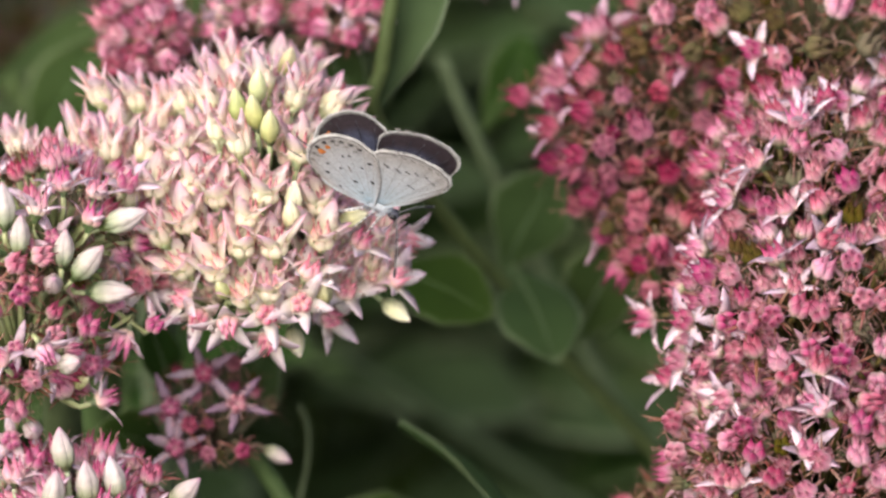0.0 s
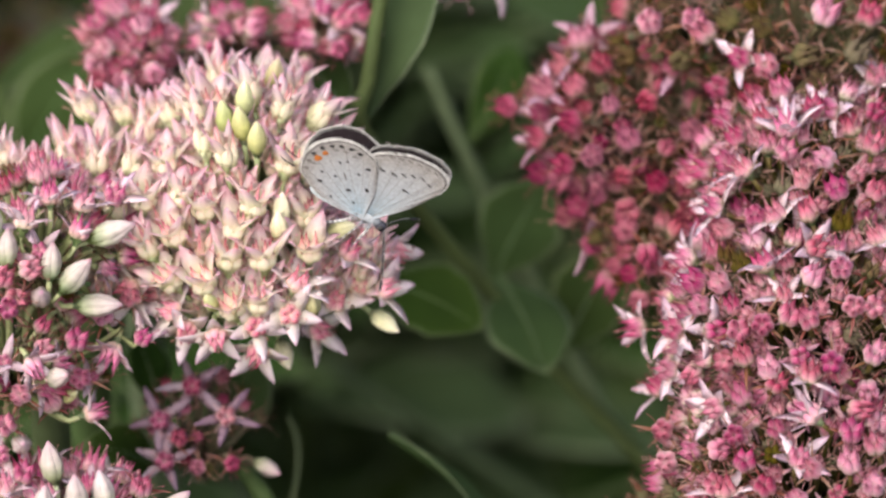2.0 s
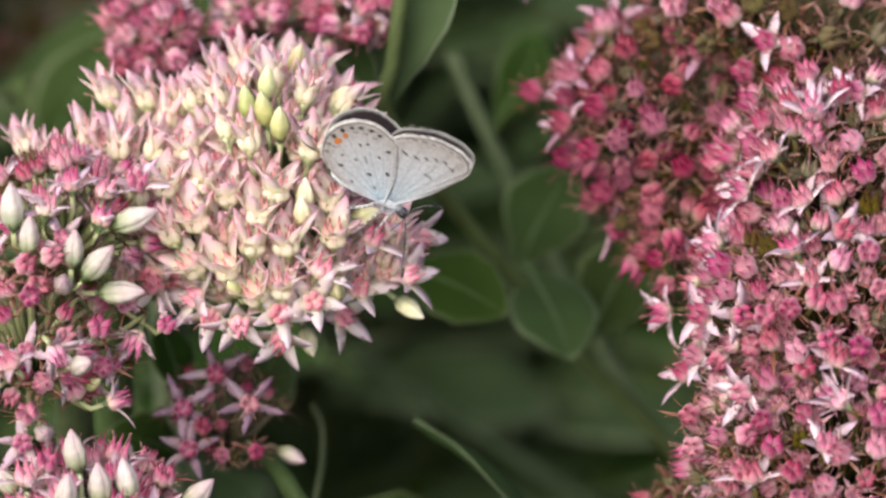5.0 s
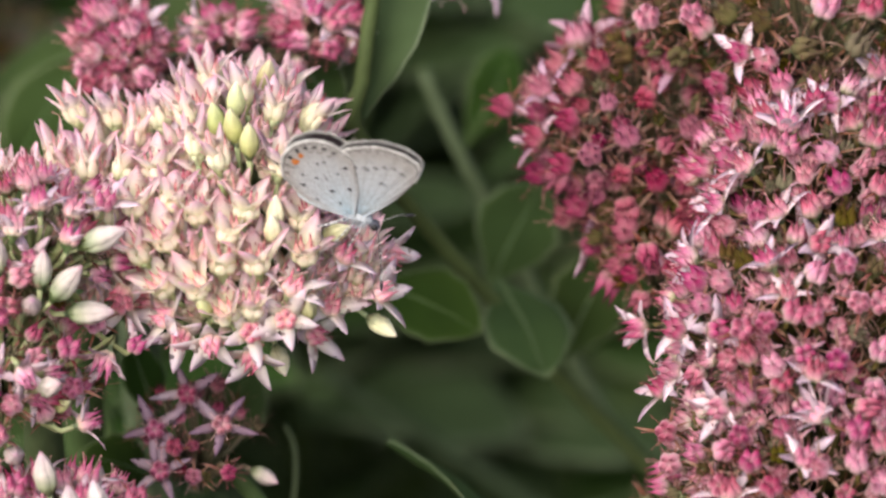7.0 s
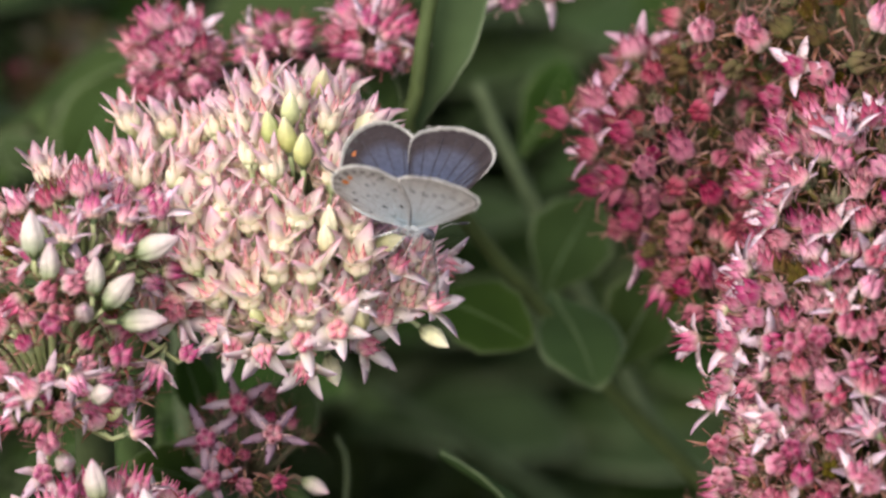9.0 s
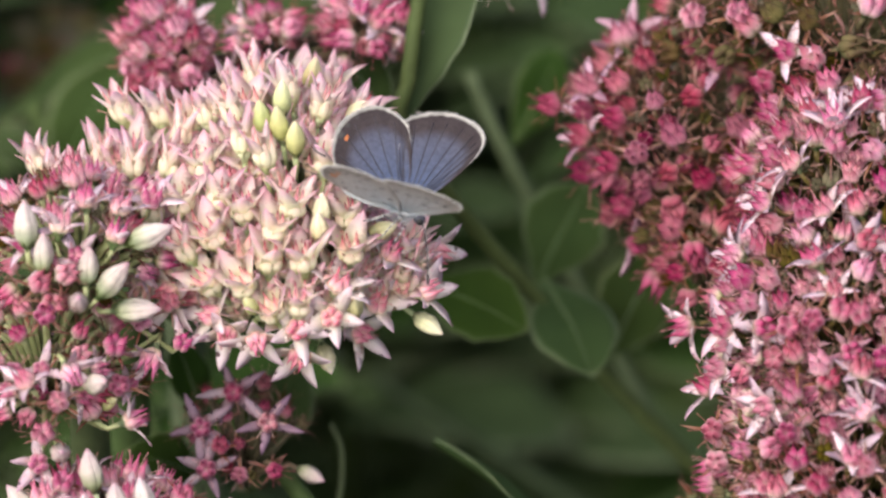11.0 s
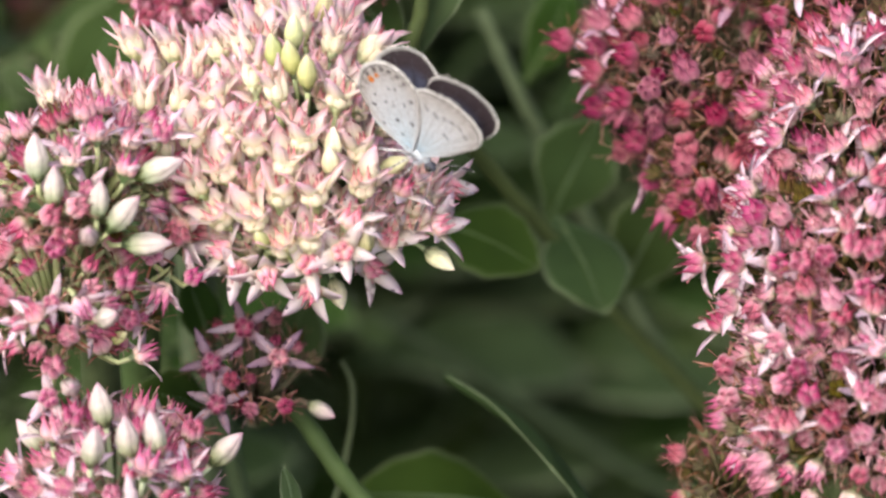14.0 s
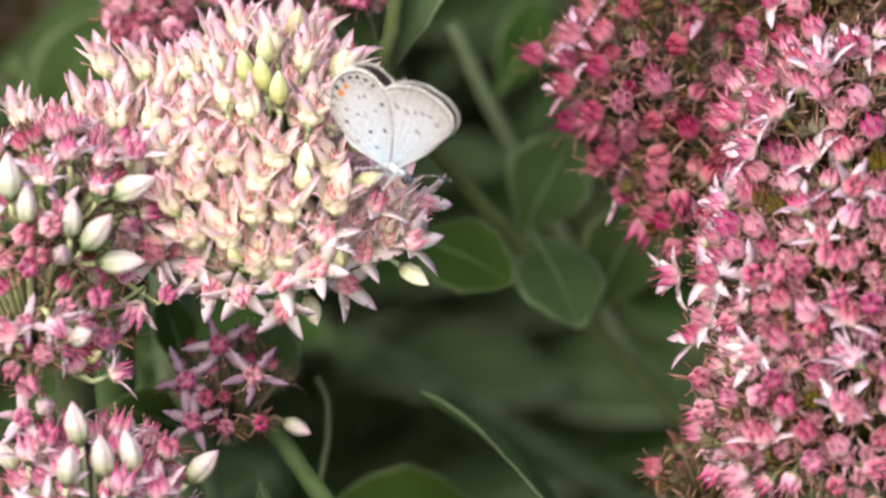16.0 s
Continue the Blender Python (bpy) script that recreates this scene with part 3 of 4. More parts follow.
summit = some("crown", 1.34, (372, 152, 378, 108), (415, 152, 420, 106), (470, 178, 456, 112), (512, 204, 524, 150), (530, 152, 544, 98), (255, 192, 236, 120), (190, 182, 172, 130), (225, 242, 206, 190),
              (272, 254, 280, 200), (312, 200, 290, 135), (345, 208, 325, 145), (388, 208, 356, 140), (396, 258, 386, 195), (430, 280, 424, 222), (562, 216, 604, 178))
middle = some("bell", 1.38, (320, 300, 315, 232), (285, 356, 278, 300), (340, 352, 354, 290), (340, 410, 316, 362), (396, 362, 392, 292), (440, 410, 432, 345), (430, 458, 425, 404), (485, 458, 483, 396),
              (475, 522, 475, 466), (466, 358, 468, 300), (560, 392, 546, 340), (560, 442, 560, 394), (336, 476, 308, 442), (396, 488, 384, 452), (440, 526, 424, 498), (520, 290, 536, 240))
rim = some("star", 1.14, (614, 440, 642, 404), (534, 490, 550, 454), (612, 506, 630, 484), (570, 555, 592, 564), (470, 542, 475, 549), (480, 574, 470, 602), (408, 548, 408, 574),
           (362, 538, 358, 566), (336, 515, 308, 508), (674, 490, 722, 470), (704, 415, 738, 436), (526, 524, 530, 530))
tips = some("creambud", 0.85, (428, 126, 424, 74), (497, 152, 513, 100), (560, 205, 578, 178), (512, 372, 508, 300), (513, 412, 506, 356), (590, 406, 642, 388), (562, 522, 568, 500), (512, 578, 532, 632)) + some(
    "creambud", 0.9, (676, 530, 722, 566)) + some("bud", 1.08, (430, 232, 424, 186), (456, 204, 452, 156), (455, 244, 452, 194), (474, 264, 469, 216)) + some("bud", 0.8, (412, 512, 400, 492))
west = some("crown", 1.34, (60, 302, 44, 250), (112, 292, 96, 246), (150, 262, 140, 212), (40, 272, 26, 230), (250, 300, 262, 262), (232, 372, 216, 312), (300, 430, 280, 400), (200, 300, 196, 250))
pale = flower_head(
    "sedum shoot in full bloom, cream-pink starry florets", [
        (462, 312, 0, 11.8, 15, 12.8), (245, 358, 0, 11.6, 12, 8.0), (465, 448, 5, 12.4, 11.5, 9), (628, 455, 2, 5, 6, 5), (360, 400, 3, 12, 12, 10)],
    summit + middle + rim + tips + west,
    [("crown", 6), ("bell", 3), ("star", 0.8)], 4.5, 1.36, 11, (-25, 40), 298, lift=1.9, bow=(-24, 10), fill=("crown", "bell", "crown"), small=(565, 285, 11, 8))
buds = flower_head(
    "sedum shoot with white unopened buds and magenta florets", [
        (90, 400, 12, 11.5, 11, 8.5), (35, 590, 12, 9, 11, 9.5), (160, 650, 8, 3, 3, 3)],
    some("longbud", 1.12, (16, 404, 14, 330), (130, 478, 188, 416), (178, 404, 260, 378), (155, 502, 240, 500)) + some(
        "longbud", 0.95, (40, 444, 42, 372), (108, 462, 112, 388), (84, 520, 82, 512), (62, 756, 64, 750), (98, 642, 112, 634)) + some(
        "rosy", 1.05, (66, 390, 58, 335), (110, 350, 102, 300), (160, 362, 170, 310), (152, 405, 156, 350), (210, 345, 216, 300), (66, 612, 70, 614), (28, 772, 30, 774), (222, 580, 212, 612), (10, 640, 4, 630)) + some(
        "spent", 1.05, (66, 452, 66, 448), (30, 466, 26, 450), (50, 488, 50, 484), (36, 532, 34, 530), (204, 530, 206, 526), (250, 504, 254, 500), (135, 588, 136, 584), (144, 640, 146, 640),
        (56, 666, 54, 660), (116, 694, 108, 680), (30, 716, 28, 712)) + [(165, 706, "rosy", 1.0, 215, 702), (264, 575, "rosy", 0.9, 276, 572), (145, 668, "bud", 0.7, 172, 655)],
    [("spent", 5), ("chaff", 2.5), ("rosy", 2.5)], 4.7, 1.0, 12, (-10, 40), 190, fill=("chaff", "spent", "rosy"))
front = flower_head(
    "sedum shoot with plump white buds and pink stars", [(130, 945, 14, 11.5, 12, 10)],
    some("longbud", 1.05, (118, 842, 114, 756), (155, 894, 150, 812), (200, 888, 190, 808), (300, 890, 358, 838), (95, 905, 94, 838)) + some(
        "spent", 1.0, (250, 868, 250, 840), (262, 840, 268, 818), (66, 838, 68, 832)) + some("rosy", 1.15, (36, 866, 38, 846), (178, 925, 178, 910), (240, 930, 250, 915)),
    [("rosy", 4), ("spent", 4), ("longbud", 0.6)], 4.5, 1.05, 13, (-20, 20), 140, fill=("rosy", "spent"))
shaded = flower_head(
    "small shaded sedum shoot, shade put into its lilac stars", [(372, 745, -10, 8, 8.5, 8)],
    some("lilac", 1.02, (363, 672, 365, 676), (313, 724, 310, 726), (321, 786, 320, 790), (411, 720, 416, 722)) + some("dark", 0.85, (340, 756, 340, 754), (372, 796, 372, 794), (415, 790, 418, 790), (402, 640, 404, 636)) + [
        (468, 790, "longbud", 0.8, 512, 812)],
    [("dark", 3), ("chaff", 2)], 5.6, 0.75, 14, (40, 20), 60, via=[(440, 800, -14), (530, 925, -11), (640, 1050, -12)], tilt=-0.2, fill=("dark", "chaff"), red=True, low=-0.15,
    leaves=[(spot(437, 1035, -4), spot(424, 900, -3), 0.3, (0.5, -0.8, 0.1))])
behind = flower_head(
    "deep pink sedum shoot going over, behind the pale one", [(256, 58, -20, 4.7, 5, 5), (430, 30, -21, 2.6, 2.4, 1.8), (597, 22, -20, 4.1, 4.5, 3.9), (860, -72, -30, 4, 3, 2)],
    some("spent", 1.05, (216, 32, 212, 24), (228, 66, 226, 62), (282, 88, 282, 90), (272, 34, 272, 28), (322, 32, 326, 26), (316, 62, 320, 62), (196, 78, 190, 78), (212, 106, 208, 112),
         (412, 48, 412, 52), (452, 34, 458, 28), (538, 24, 534, 20), (556, 74, 556, 82), (612, 52, 614, 56), (642, 22, 650, 18)) + some("rosy", 0.95, (385, 46, 352, 46), (590, 10, 592, -4), (640, 40, 664, 52)) + some(
        "white", 1.1, (842, -52, 842, -44), (888, -58, 894, -50)),
    [("spent", 7), ("rosy", 2.5), ("fading", 2)], 2.9, 1.1, 15, (0, 30), 190, True, fill=("spent", "fading"))
dusky = flower_head(
    "dark magenta sedum shoot darkened for shade, its florets mostly spent", [(1125, 205, -20, 11.5, 14, 12.5), (1165, 385, -18, 7.5, 9, 8), (1190, 450, -12, 6, 7, 6)],
    some("dusk", 1.2, (1072, 50, 1064, 40), (1010, 156, 998, 142), (1002, 232, 990, 228), (1208, 122, 1204, 108), (1216, 316, 1214, 306), (1062, 408, 1066, 412)) + some(
        "dark", 1.2, (1092, 116, 1088, 110), (940, 168, 930, 164), (1054, 200, 1046, 194), (1078, 258, 1072, 256), (1044, 274, 1034, 274), (1138, 238, 1132, 232), (1170, 166, 1164, 158), (1236, 222, 1234, 216),
        (1246, 250, 1246, 246), (992, 286, 982, 286), (1062, 338, 1054, 340), (1032, 366, 1022, 368), (1132, 332, 1128, 332), (1182, 304, 1176, 298), (1226, 364, 1224, 362), (1142, 398, 1136, 398), (1168, 428, 1166, 432), (1282, 188, 1280, 184)),
    [("dark", 8), ("dusk", 1.5), ("chaff", 2), ("pod", 0.4)], 4.5, 1.1, 16, (50, 60), 240, True, bow=(34, 12), tilt=0.5, fill=("chaff", "chaff", "dark"))
stars = some("white", 1.1, (1166, 556, 1150, 552), (1264, 460, 1226, 440), (1236, 572, 1222, 562), (1286, 572, 1296, 566), (1228, 632, 1216, 626), (1196, 672, 1172, 668), (1386, 476, 1372, 462), (1456, 440, 1458, 436),
             (1400, 394, 1388, 372), (1576, 430, 1566, 420), (1300, 716, 1268, 714), (1450, 654, 1448, 636), (1428, 812, 1424, 800), (1310, 862, 1304, 852), (1355, 300, 1330, 280), (1310, 356, 1300, 342), (1496, 198, 1492, 188))
podded = some("spent", 1.08, (1308, 498, 1304, 492), (1276, 534, 1272, 530), (1332, 574, 1330, 570), (1376, 562, 1374, 558), (1412, 558, 1412, 552), (1452, 562, 1450, 556), (1526, 534, 1526, 528), (1556, 538, 1558, 532),
              (1506, 474, 1506, 468), (1346, 624, 1344, 618), (1390, 644, 1388, 638), (1492, 622, 1492, 616), (1556, 622, 1558, 616), (1342, 708, 1340, 702), (1392, 662, 1390, 656), (1212, 752, 1204, 750))
podded += some("spent", 1.08, (1216, 802, 1210, 800), (1290, 788, 1286, 784), (1326, 762, 1324, 758), (1290, 846, 1286, 844), (1340, 816, 1338, 812), (1520, 722, 1522, 716), (1516, 768, 1516, 762), (1516, 822, 1518, 816),
               (1562, 792, 1564, 788), (1556, 852, 1558, 848), (1456, 822, 1458, 818), (1430, 872, 1430, 868), (1272, 872, 1268, 870), (1374, 852, 1374, 848))
podded += some("spent", 1.08, (1412, 174, 1410, 164), (1412, 268, 1410, 260), (1486, 280, 1486, 270), (1502, 334, 1502, 326), (1456, 374, 1456, 366), (1556, 264, 1558, 256), (1560, 334, 1562, 326), (1462, 204, 1460, 194),
               (1556, 204, 1558, 194), (1320, 214, 1314, 206), (1274, 394, 1270, 390), (1322, 388, 1318, 384), (1366, 368, 1364, 362))
great = flower_head(
    "large sedum shoot, magenta pods among white-pink stars", [
        (1455, 320, 0, 15, 14, 12), (1473, 560, 6, 20, 18, 15), (1452, 810, 10, 19, 16, 13)],
    stars + podded + some("double", 1.2, (1462, 740, 1436, 716), (1424, 236, 1390, 214)),
    [("spent", 7), ("fading", 6), ("white", 1.2), ("chaff", 1.0), ("pod", 0.6)], 3.8, 1.05, 17, (20, 30), 298, True, tilt=0.1, fill=("fading", "chaff", "spent"))
dry = flower_head(
    "sedum shoot with dried tan and brown seed heads", [(1440, 60, -12, 15, 14, 9), (1250, 20, -14, 9, 9, 8)],
    some("spent", 1.3, (1182, 28, 1180, 20), (1250, 30, 1248, 20), (1292, 58, 1288, 50), (1472, 34, 1470, 26), (1550, 38, 1552, 30), (1388, 108, 1384, 100), (1312, 134, 1308, 126), (1368, 154, 1364, 146)) + some(
        "white", 1.1, (1350, 94, 1336, 92), (1560, 128, 1560, 118)) + some("pod", 1.2, (1432, 90, 1436, 80), (1330, 40, 1320, 34), (1382, 50, 1376, 42), (1522, 94, 1526, 84), (1466, 134, 1468, 126), (1145, 78, 1126, 78)),
    [("pod", 4), ("chaff", 5), ("dark", 0.6)], 4.6, 1.05, 18, (10, 40), 200, True, fill=("pod", "chaff"))
low = flower_head(
    "small dark red sedum shoot, spent", [(1200, 930, -8, 7, 7, 6)], [(1130, 905, "dark", 1.0), (1165, 960, "pod", 1.1)],
    [("dark", 6), ("pod", 1), ("chaff", 2)], 4.6, 0.95, 19, (20, 20), 60, True, fill=("chaff",))

# mostly dark dry pods, whose colour stands in for shade at the back
distant = flower_head(
    "sedum shoot at the back, dark pods put in for shade", [(75, 60, -165, 8, 9, 6), (30, 150, -170, 7, 7, 6)], [],
    [("pod", 6), ("dark", 1)], 6.0, 1.2, 20, (0, 40), 60, True)


# ---- leafy shoots behind ----
FRONT = (0, -0.8, 0.6)


def leafy(label, line, radius, leaves, seed, mat=None):
    pts = [spot(*p) for p in line]
    foot = foot_of(pts)
    owner = thing("sedum_shoot", Matrix.Translation(foot), label, "plant", "leafy sedum shoots")
    stem_to_ground(owner, pts, radius * 0.8, radius, mat)
    for i, (b, t, wide, face, *more) in enumerate(leaves):
        add_leaf(owner, spot(*b), spot(*t), wide, face, *more[:2], seed=seed + i, ribbed=len(more) < 3)
    return owner


leafy("leafy sedum shoot with broad grey-green leaves", [(712, -90, -14), (690, 20, -14), (676, 120, -15), (664, 205, -18), (770, 360, -34), (890, 500, -48), (1010, 640, -60), (1160, 800, -74)], 1.35, [
    ((668, 198, -19), (792, -110, -17), 0.34, (-0.3, -0.7, 0.65), 0.03, 0.1, False),
    ((655, 205, -24), (555, 60, -34), 0.55, (-0.2, -0.7, 0.65)),
    ((690, 470, -44), (872, 560, -38), 0.66, (0.1, -0.6, 0.8), 0.08),
    ((905, 470, -52), (985, 640, -42), 0.72, (0.35, -0.75, 0.6), 0.06, 0.1),
    ((1010, 610, -62), (1110, 420, -54), 0.6, (0.1, -0.6, 0.8), 0.05),
    ((890, 480, -60), (985, 300, -58), 0.75, (0.0, -0.6, 0.8), 0.06),
], 31)
leafy("leafy sedum shoot in deep shade", [(780, 100, -85), (850, 260, -85), (960, 470, -92), (1080, 700, -100)], 1.3, [
    ((1060, 600, -94), (1130, 380, -90), 0.6, (0.1, -0.8, 0.4)),
    ((850, 240, -86), (940, 60, -90), 0.5, (0.1, -0.9, 0.3)),
], 37)
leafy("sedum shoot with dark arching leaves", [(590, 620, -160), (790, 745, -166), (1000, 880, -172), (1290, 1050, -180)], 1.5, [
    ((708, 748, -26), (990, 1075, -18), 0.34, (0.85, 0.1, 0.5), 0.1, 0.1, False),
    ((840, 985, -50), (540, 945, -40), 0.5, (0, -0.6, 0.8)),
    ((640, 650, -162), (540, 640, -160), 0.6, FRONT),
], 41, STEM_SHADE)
leafy("sedum shoot with green leaves under the blooms", [(280, 560, -30), (300, 700, -36), (340, 900, -50)], 1.5, [
    ((300, 690, -34), (260, 560, -26), 0.45, (0.3, -0.9, 0.3)),
    ((420, 760, -40), (470, 600, -34), 0.6, (0, -0.85, 0.5)),
    ((300, 800, -36), (170, 760, -26), 0.6, (0, -0.7, 0.7)),
], 43)
leafy("thin pale green bare stalk", [(528, 715, -34), (545, 755, -34), (544, 820, -34), (528, 900, -35)], 0.42, [], 59)
leafy("sedum shoot with dull leaves, far back", [(20, 130, -110), (60, 280, -110), (120, 480, -105)], 1.8, [
    ((60, 280, -108), (190, 60, -95), 0.5, FRONT),
    ((40, 250, -110), (-60, 180, -105), 0.6, FRONT),
    ((90, 380, -106), (10, 420, -95), 0.6, FRONT),
], 53)


# ---- the thicket beneath ----
def thicket():
    """Many overlapping leaves on short stems between the shoots, down to the soil."""
    rng = random.Random(77)
    for k in range(240):
        x = rng.uniform(-450, 2000)
        y = rng.uniform(-500, 1200)
        w = rng.uniform(-250, -225 if 250 < x < 1450 else -130) + min(0, y) * 0.03
        top = spot(x, y, w)
        foot = Vector((top.x + rng.uniform(-0.14, 0.14), top.y + rng.uniform(0, 0.08), 0))
        owner = thing("sedum_shoot", Matrix.Translation(foot), "leafy green sedum shoot without blooms", "plant", "leafy sedum shoots")
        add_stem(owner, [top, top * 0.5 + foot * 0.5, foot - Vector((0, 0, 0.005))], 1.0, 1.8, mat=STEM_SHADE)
        for i in range(7):
            u = i * 0.11
            p = top * (1 - u) + foot * u
            az = i * 2.4 + rng.uniform(-0.4, 0.4)
            l = rng.uniform(0.03, 0.05)
            out = Vector((math.cos(az), math.sin(az), rng.uniform(-0.1, 0.7))).normalized()
            add_leaf(owner, p, p + out * l, rng.uniform(0.5, 0.7), (-0.3 * out.x, -0.3 * out.y, 1), seed=rng.randrange(999), ribbed=False)


thicket()


# ---- butterfly ----
WING_UNDER = living("wing_underside", [(0.0, (0.4, 0.58, 0.72)), (0.2, (0.41, 0.49, 0.56)), (0.45, (0.41, 0.445, 0.49)), (0.75, (0.385, 0.39, 0.41)), (0.9, (0.33, 0.315, 0.31)), (0.955, (0.36, 0.345, 0.34)), (0.965, (0.11, 0.1, 0.1)), (0.978, (0.11, 0.1, 0.1)), (0.988, (0.52, 0.51, 0.5)), (1.0, (0.56, 0.55, 0.54))], rough=0.7, sheen=0.2, glow=0.12, vary=0.0, hue=0.0, grain=2500, speck=0.14, wander=0.012)
WING_UPPER = living("wing_upperside", [(0.0, (0.08, 0.13, 0.28)), (0.35, (0.066, 0.086, 0.155)), (0.72, (0.06, 0.064, 0.1)), (0.83, (0.03, 0.022, 0.026)), (0.965, (0.028, 0.02, 0.024)), (0.982, (0.34, 0.33, 0.32)), (1.0, (0.5, 0.49, 0.48))], rough=0.6, sheen=0.2, glow=0.0, vary=0.0, hue=0.0, grain=2500, speck=0.2, wander=0.03)
WING_VEIN = living("wing_vein", [(0.0, (0.022, 0.019, 0.027)), (1.0, (0.022, 0.019, 0.027))], glow=0.0, vary=0)
VEIN_PALE = living("wing_vein_pale", [(0.0, (0.28, 0.29, 0.3)), (1.0, (0.25, 0.23, 0.21))], glow=0.0, vary=0)
SPOT_BLACK = living("wing_spot_black", [(0.0, (0.025, 0.022, 0.025)), (1.0, (0.03, 0.028, 0.03))], glow=0.0, vary=0)
SPOT_GREY = living("wing_chevron_grey", [(0.0, (0.15, 0.135, 0.13)), (1.0, (0.15, 0.135, 0.13))], glow=0.0, vary=0)
SPOT_ORANGE = living("wing_spot_orange", [(0.0, (0.46, 0.16, 0.035)), (1.0, (0.4, 0.13, 0.03))], glow=0.0, vary=0.0, speck=0.3, grain=3000)
FUR = living("body_fur_pale", [(0.0, (0.42, 0.46, 0.5)), (1.0, (0.45, 0.49, 0.53))], rough=0.9, glow=0.0, vary=0, grain=4000, bump=0.8, speck=0.3)
FUR_DARK = living("body_dark", [(0.0, (0.06, 0.06, 0.08)), (1.0, (0.1, 0.1, 0.13))], rough=0.9, glow=0.0, vary=0, grain=4000, bump=0.8, speck=0.3)
EYE_DARK = living("eye_dark", [(0.0, (0.01, 0.01, 0.012)), (1.0, (0.015, 0.014, 0.015))], rough=0.15, glow=0.0, vary=0)
LIMB_WHITE = living("limb_white", [(0.0, (0.58, 0.58, 0.58)), (1.0, (0.58, 0.58, 0.58))], rough=0.7, glow=0.0, vary=0)

FRINGE = living("wing_fringe", [(0.0, (0.5, 0.49, 0.48)), (1.0, (0.62, 0.61, 0.6))], rough=0.8, glow=0.2, vary=0.0)

GROW = 1.0
# outlines in mm, forwards and upwards from the hinge
FORE = [(0.58, 0.0), (4.2, 5.0), (6.3, 9.2), (6.75, 11.4), (6.0, 12.8), (4.0, 13.6), (1.05, 13.5), (-2.1, 12.2), (-4.0, 9.89), (-2.5, 4.9), (-0.48, 0.29)]
HIND = [(0.4, 0.2), (-0.4, 5.0), (-2.3, 9.3), (-4.1, 10.6), (-6.6, 11.0), (-8.9, 10.0), (-10.5, 8.0), (-11.0, 5.4), (-10.1, 2.3), (-6.9, 0.3), (-3.4, -0.4), (-0.4, -0.2)]


def wing_outline(shape, n=5):
    pts = [Vector((x, 0, z)) for x, z in shape]
    return bend(pts, n)


def make_wing(name, shape, side, hub, owner):
    """One wing in the plane of x and z, upper side inwards. side: -1 right, 1 left."""
    rim = wing_outline(shape)
    base = Vector((0, 0, 0))
    rings = (0.0, 0.15, 0.3, 0.45, 0.6, 0.72, 0.82, 0.9, 0.95, 1.0)
    b = Build()
    n = len(rim)
    for layer in (0, 1):
        off = side * (0.05 if layer == 0 else -0.05)
        verts, along, faces = [], [], []
        for i, u in enumerate(rings):
            for j, p in enumerate(rim):
                edge = min(1.0, min(j, n - 1 - j) / 9)  # the straight edges by the hinge carry no border
                bow = 0.25 * math.sin(u * 2.8) * side + 0.05 * math.sin(j * 1.1) * u
                q = base + (p - base) * u * GROW
                ripple = 1 + (0.006 * math.sin(j * 2.9) if u == 1.0 else 0)
                verts.append(((q.x * ripple) * MM, (off + bow) * MM, q.z * ripple * MM))
                along.append(u * (0.75 + 0.25 * edge) if u > 0.6 else u)
        for i in range(len(rings) - 1):
            for j in range(n - 1):
                k = i * n + j
                f = (k, k + 1, k + n + 1, k + n)
                faces.append(f if (layer == 0) == (side < 0) else f[::-1])
        b.add(verts, faces, layer, along)
    k = len(rings) * n
    last = (len(rings) - 1) * n
    b.f += [(last + j, last + j + 1, last + j + 1 + k, last + j + k) for j in range(n - 1)]
    b.m += [0] * (n - 1)
    w = part(name, b.mesh(name, (WING_UNDER, WING_UPPER)), owner)
    w.location = hub
    # veins on both faces
    v = Build()
    picks = [int(n * q) for q in ((0.2, 0.3, 0.36, 0.43, 0.5, 0.57, 0.64, 0.71, 0.79) if shape is FORE else (0.22, 0.32, 0.42, 0.52, 0.6, 0.68, 0.78))]
    for j in picks:
        for layer in (0, 1):
            off = side * (0.05 if layer == 0 else -0.05)
            line, rad = [], []
            start = 0.05 if layer == 0 else 0.22
            for s in range(9):
                u = start + (0.9 - start) * s / 8
                p = rim[j] * u * GROW
                bow = 0.25 * math.sin(u * 2.8) * side + 0.05 * math.sin(j * 1.1) * u
                line.append((p.x * MM, (off + bow) * MM, p.z * MM))
                rad.append((0.075 if layer else 0.035) * MM)
            v.tube(line, rad, 4, layer)
    # fringe of fine scales along the outer edge
    h = Build()
    rng = random.Random(n + side)
    for k in range(300):
        q = 0.2 + 0.66 * k / 300 if shape is FORE else 0.2 + 0.72 * k / 300
        i = int(q * (n - 1))
        p = rim[i].lerp(rim[i + 1], q * (n - 1) - i)
        bow = 0.25 * math.sin(2.8) * side + 0.05 * math.sin(i * 1.1)
        out = p.normalized() + Vector((rng.uniform(-0.16, 0.16), rng.uniform(-0.16, 0.16), rng.uniform(-0.16, 0.16)))
        a = Vector((p.x * 0.985, bow, p.z * 0.985))
        h.tube([a * MM, (a + out * rng.uniform(0.3, 0.5)) * MM], [0.06 * MM, 0.03 * MM], 3, 0)
    tagged(part("fringe", h.mesh("fringe", (FRINGE,), grown=False), w), kind="stuff")
    part("venation", v.mesh("venation", (VEIN_PALE, WING_VEIN)), w)
    return w


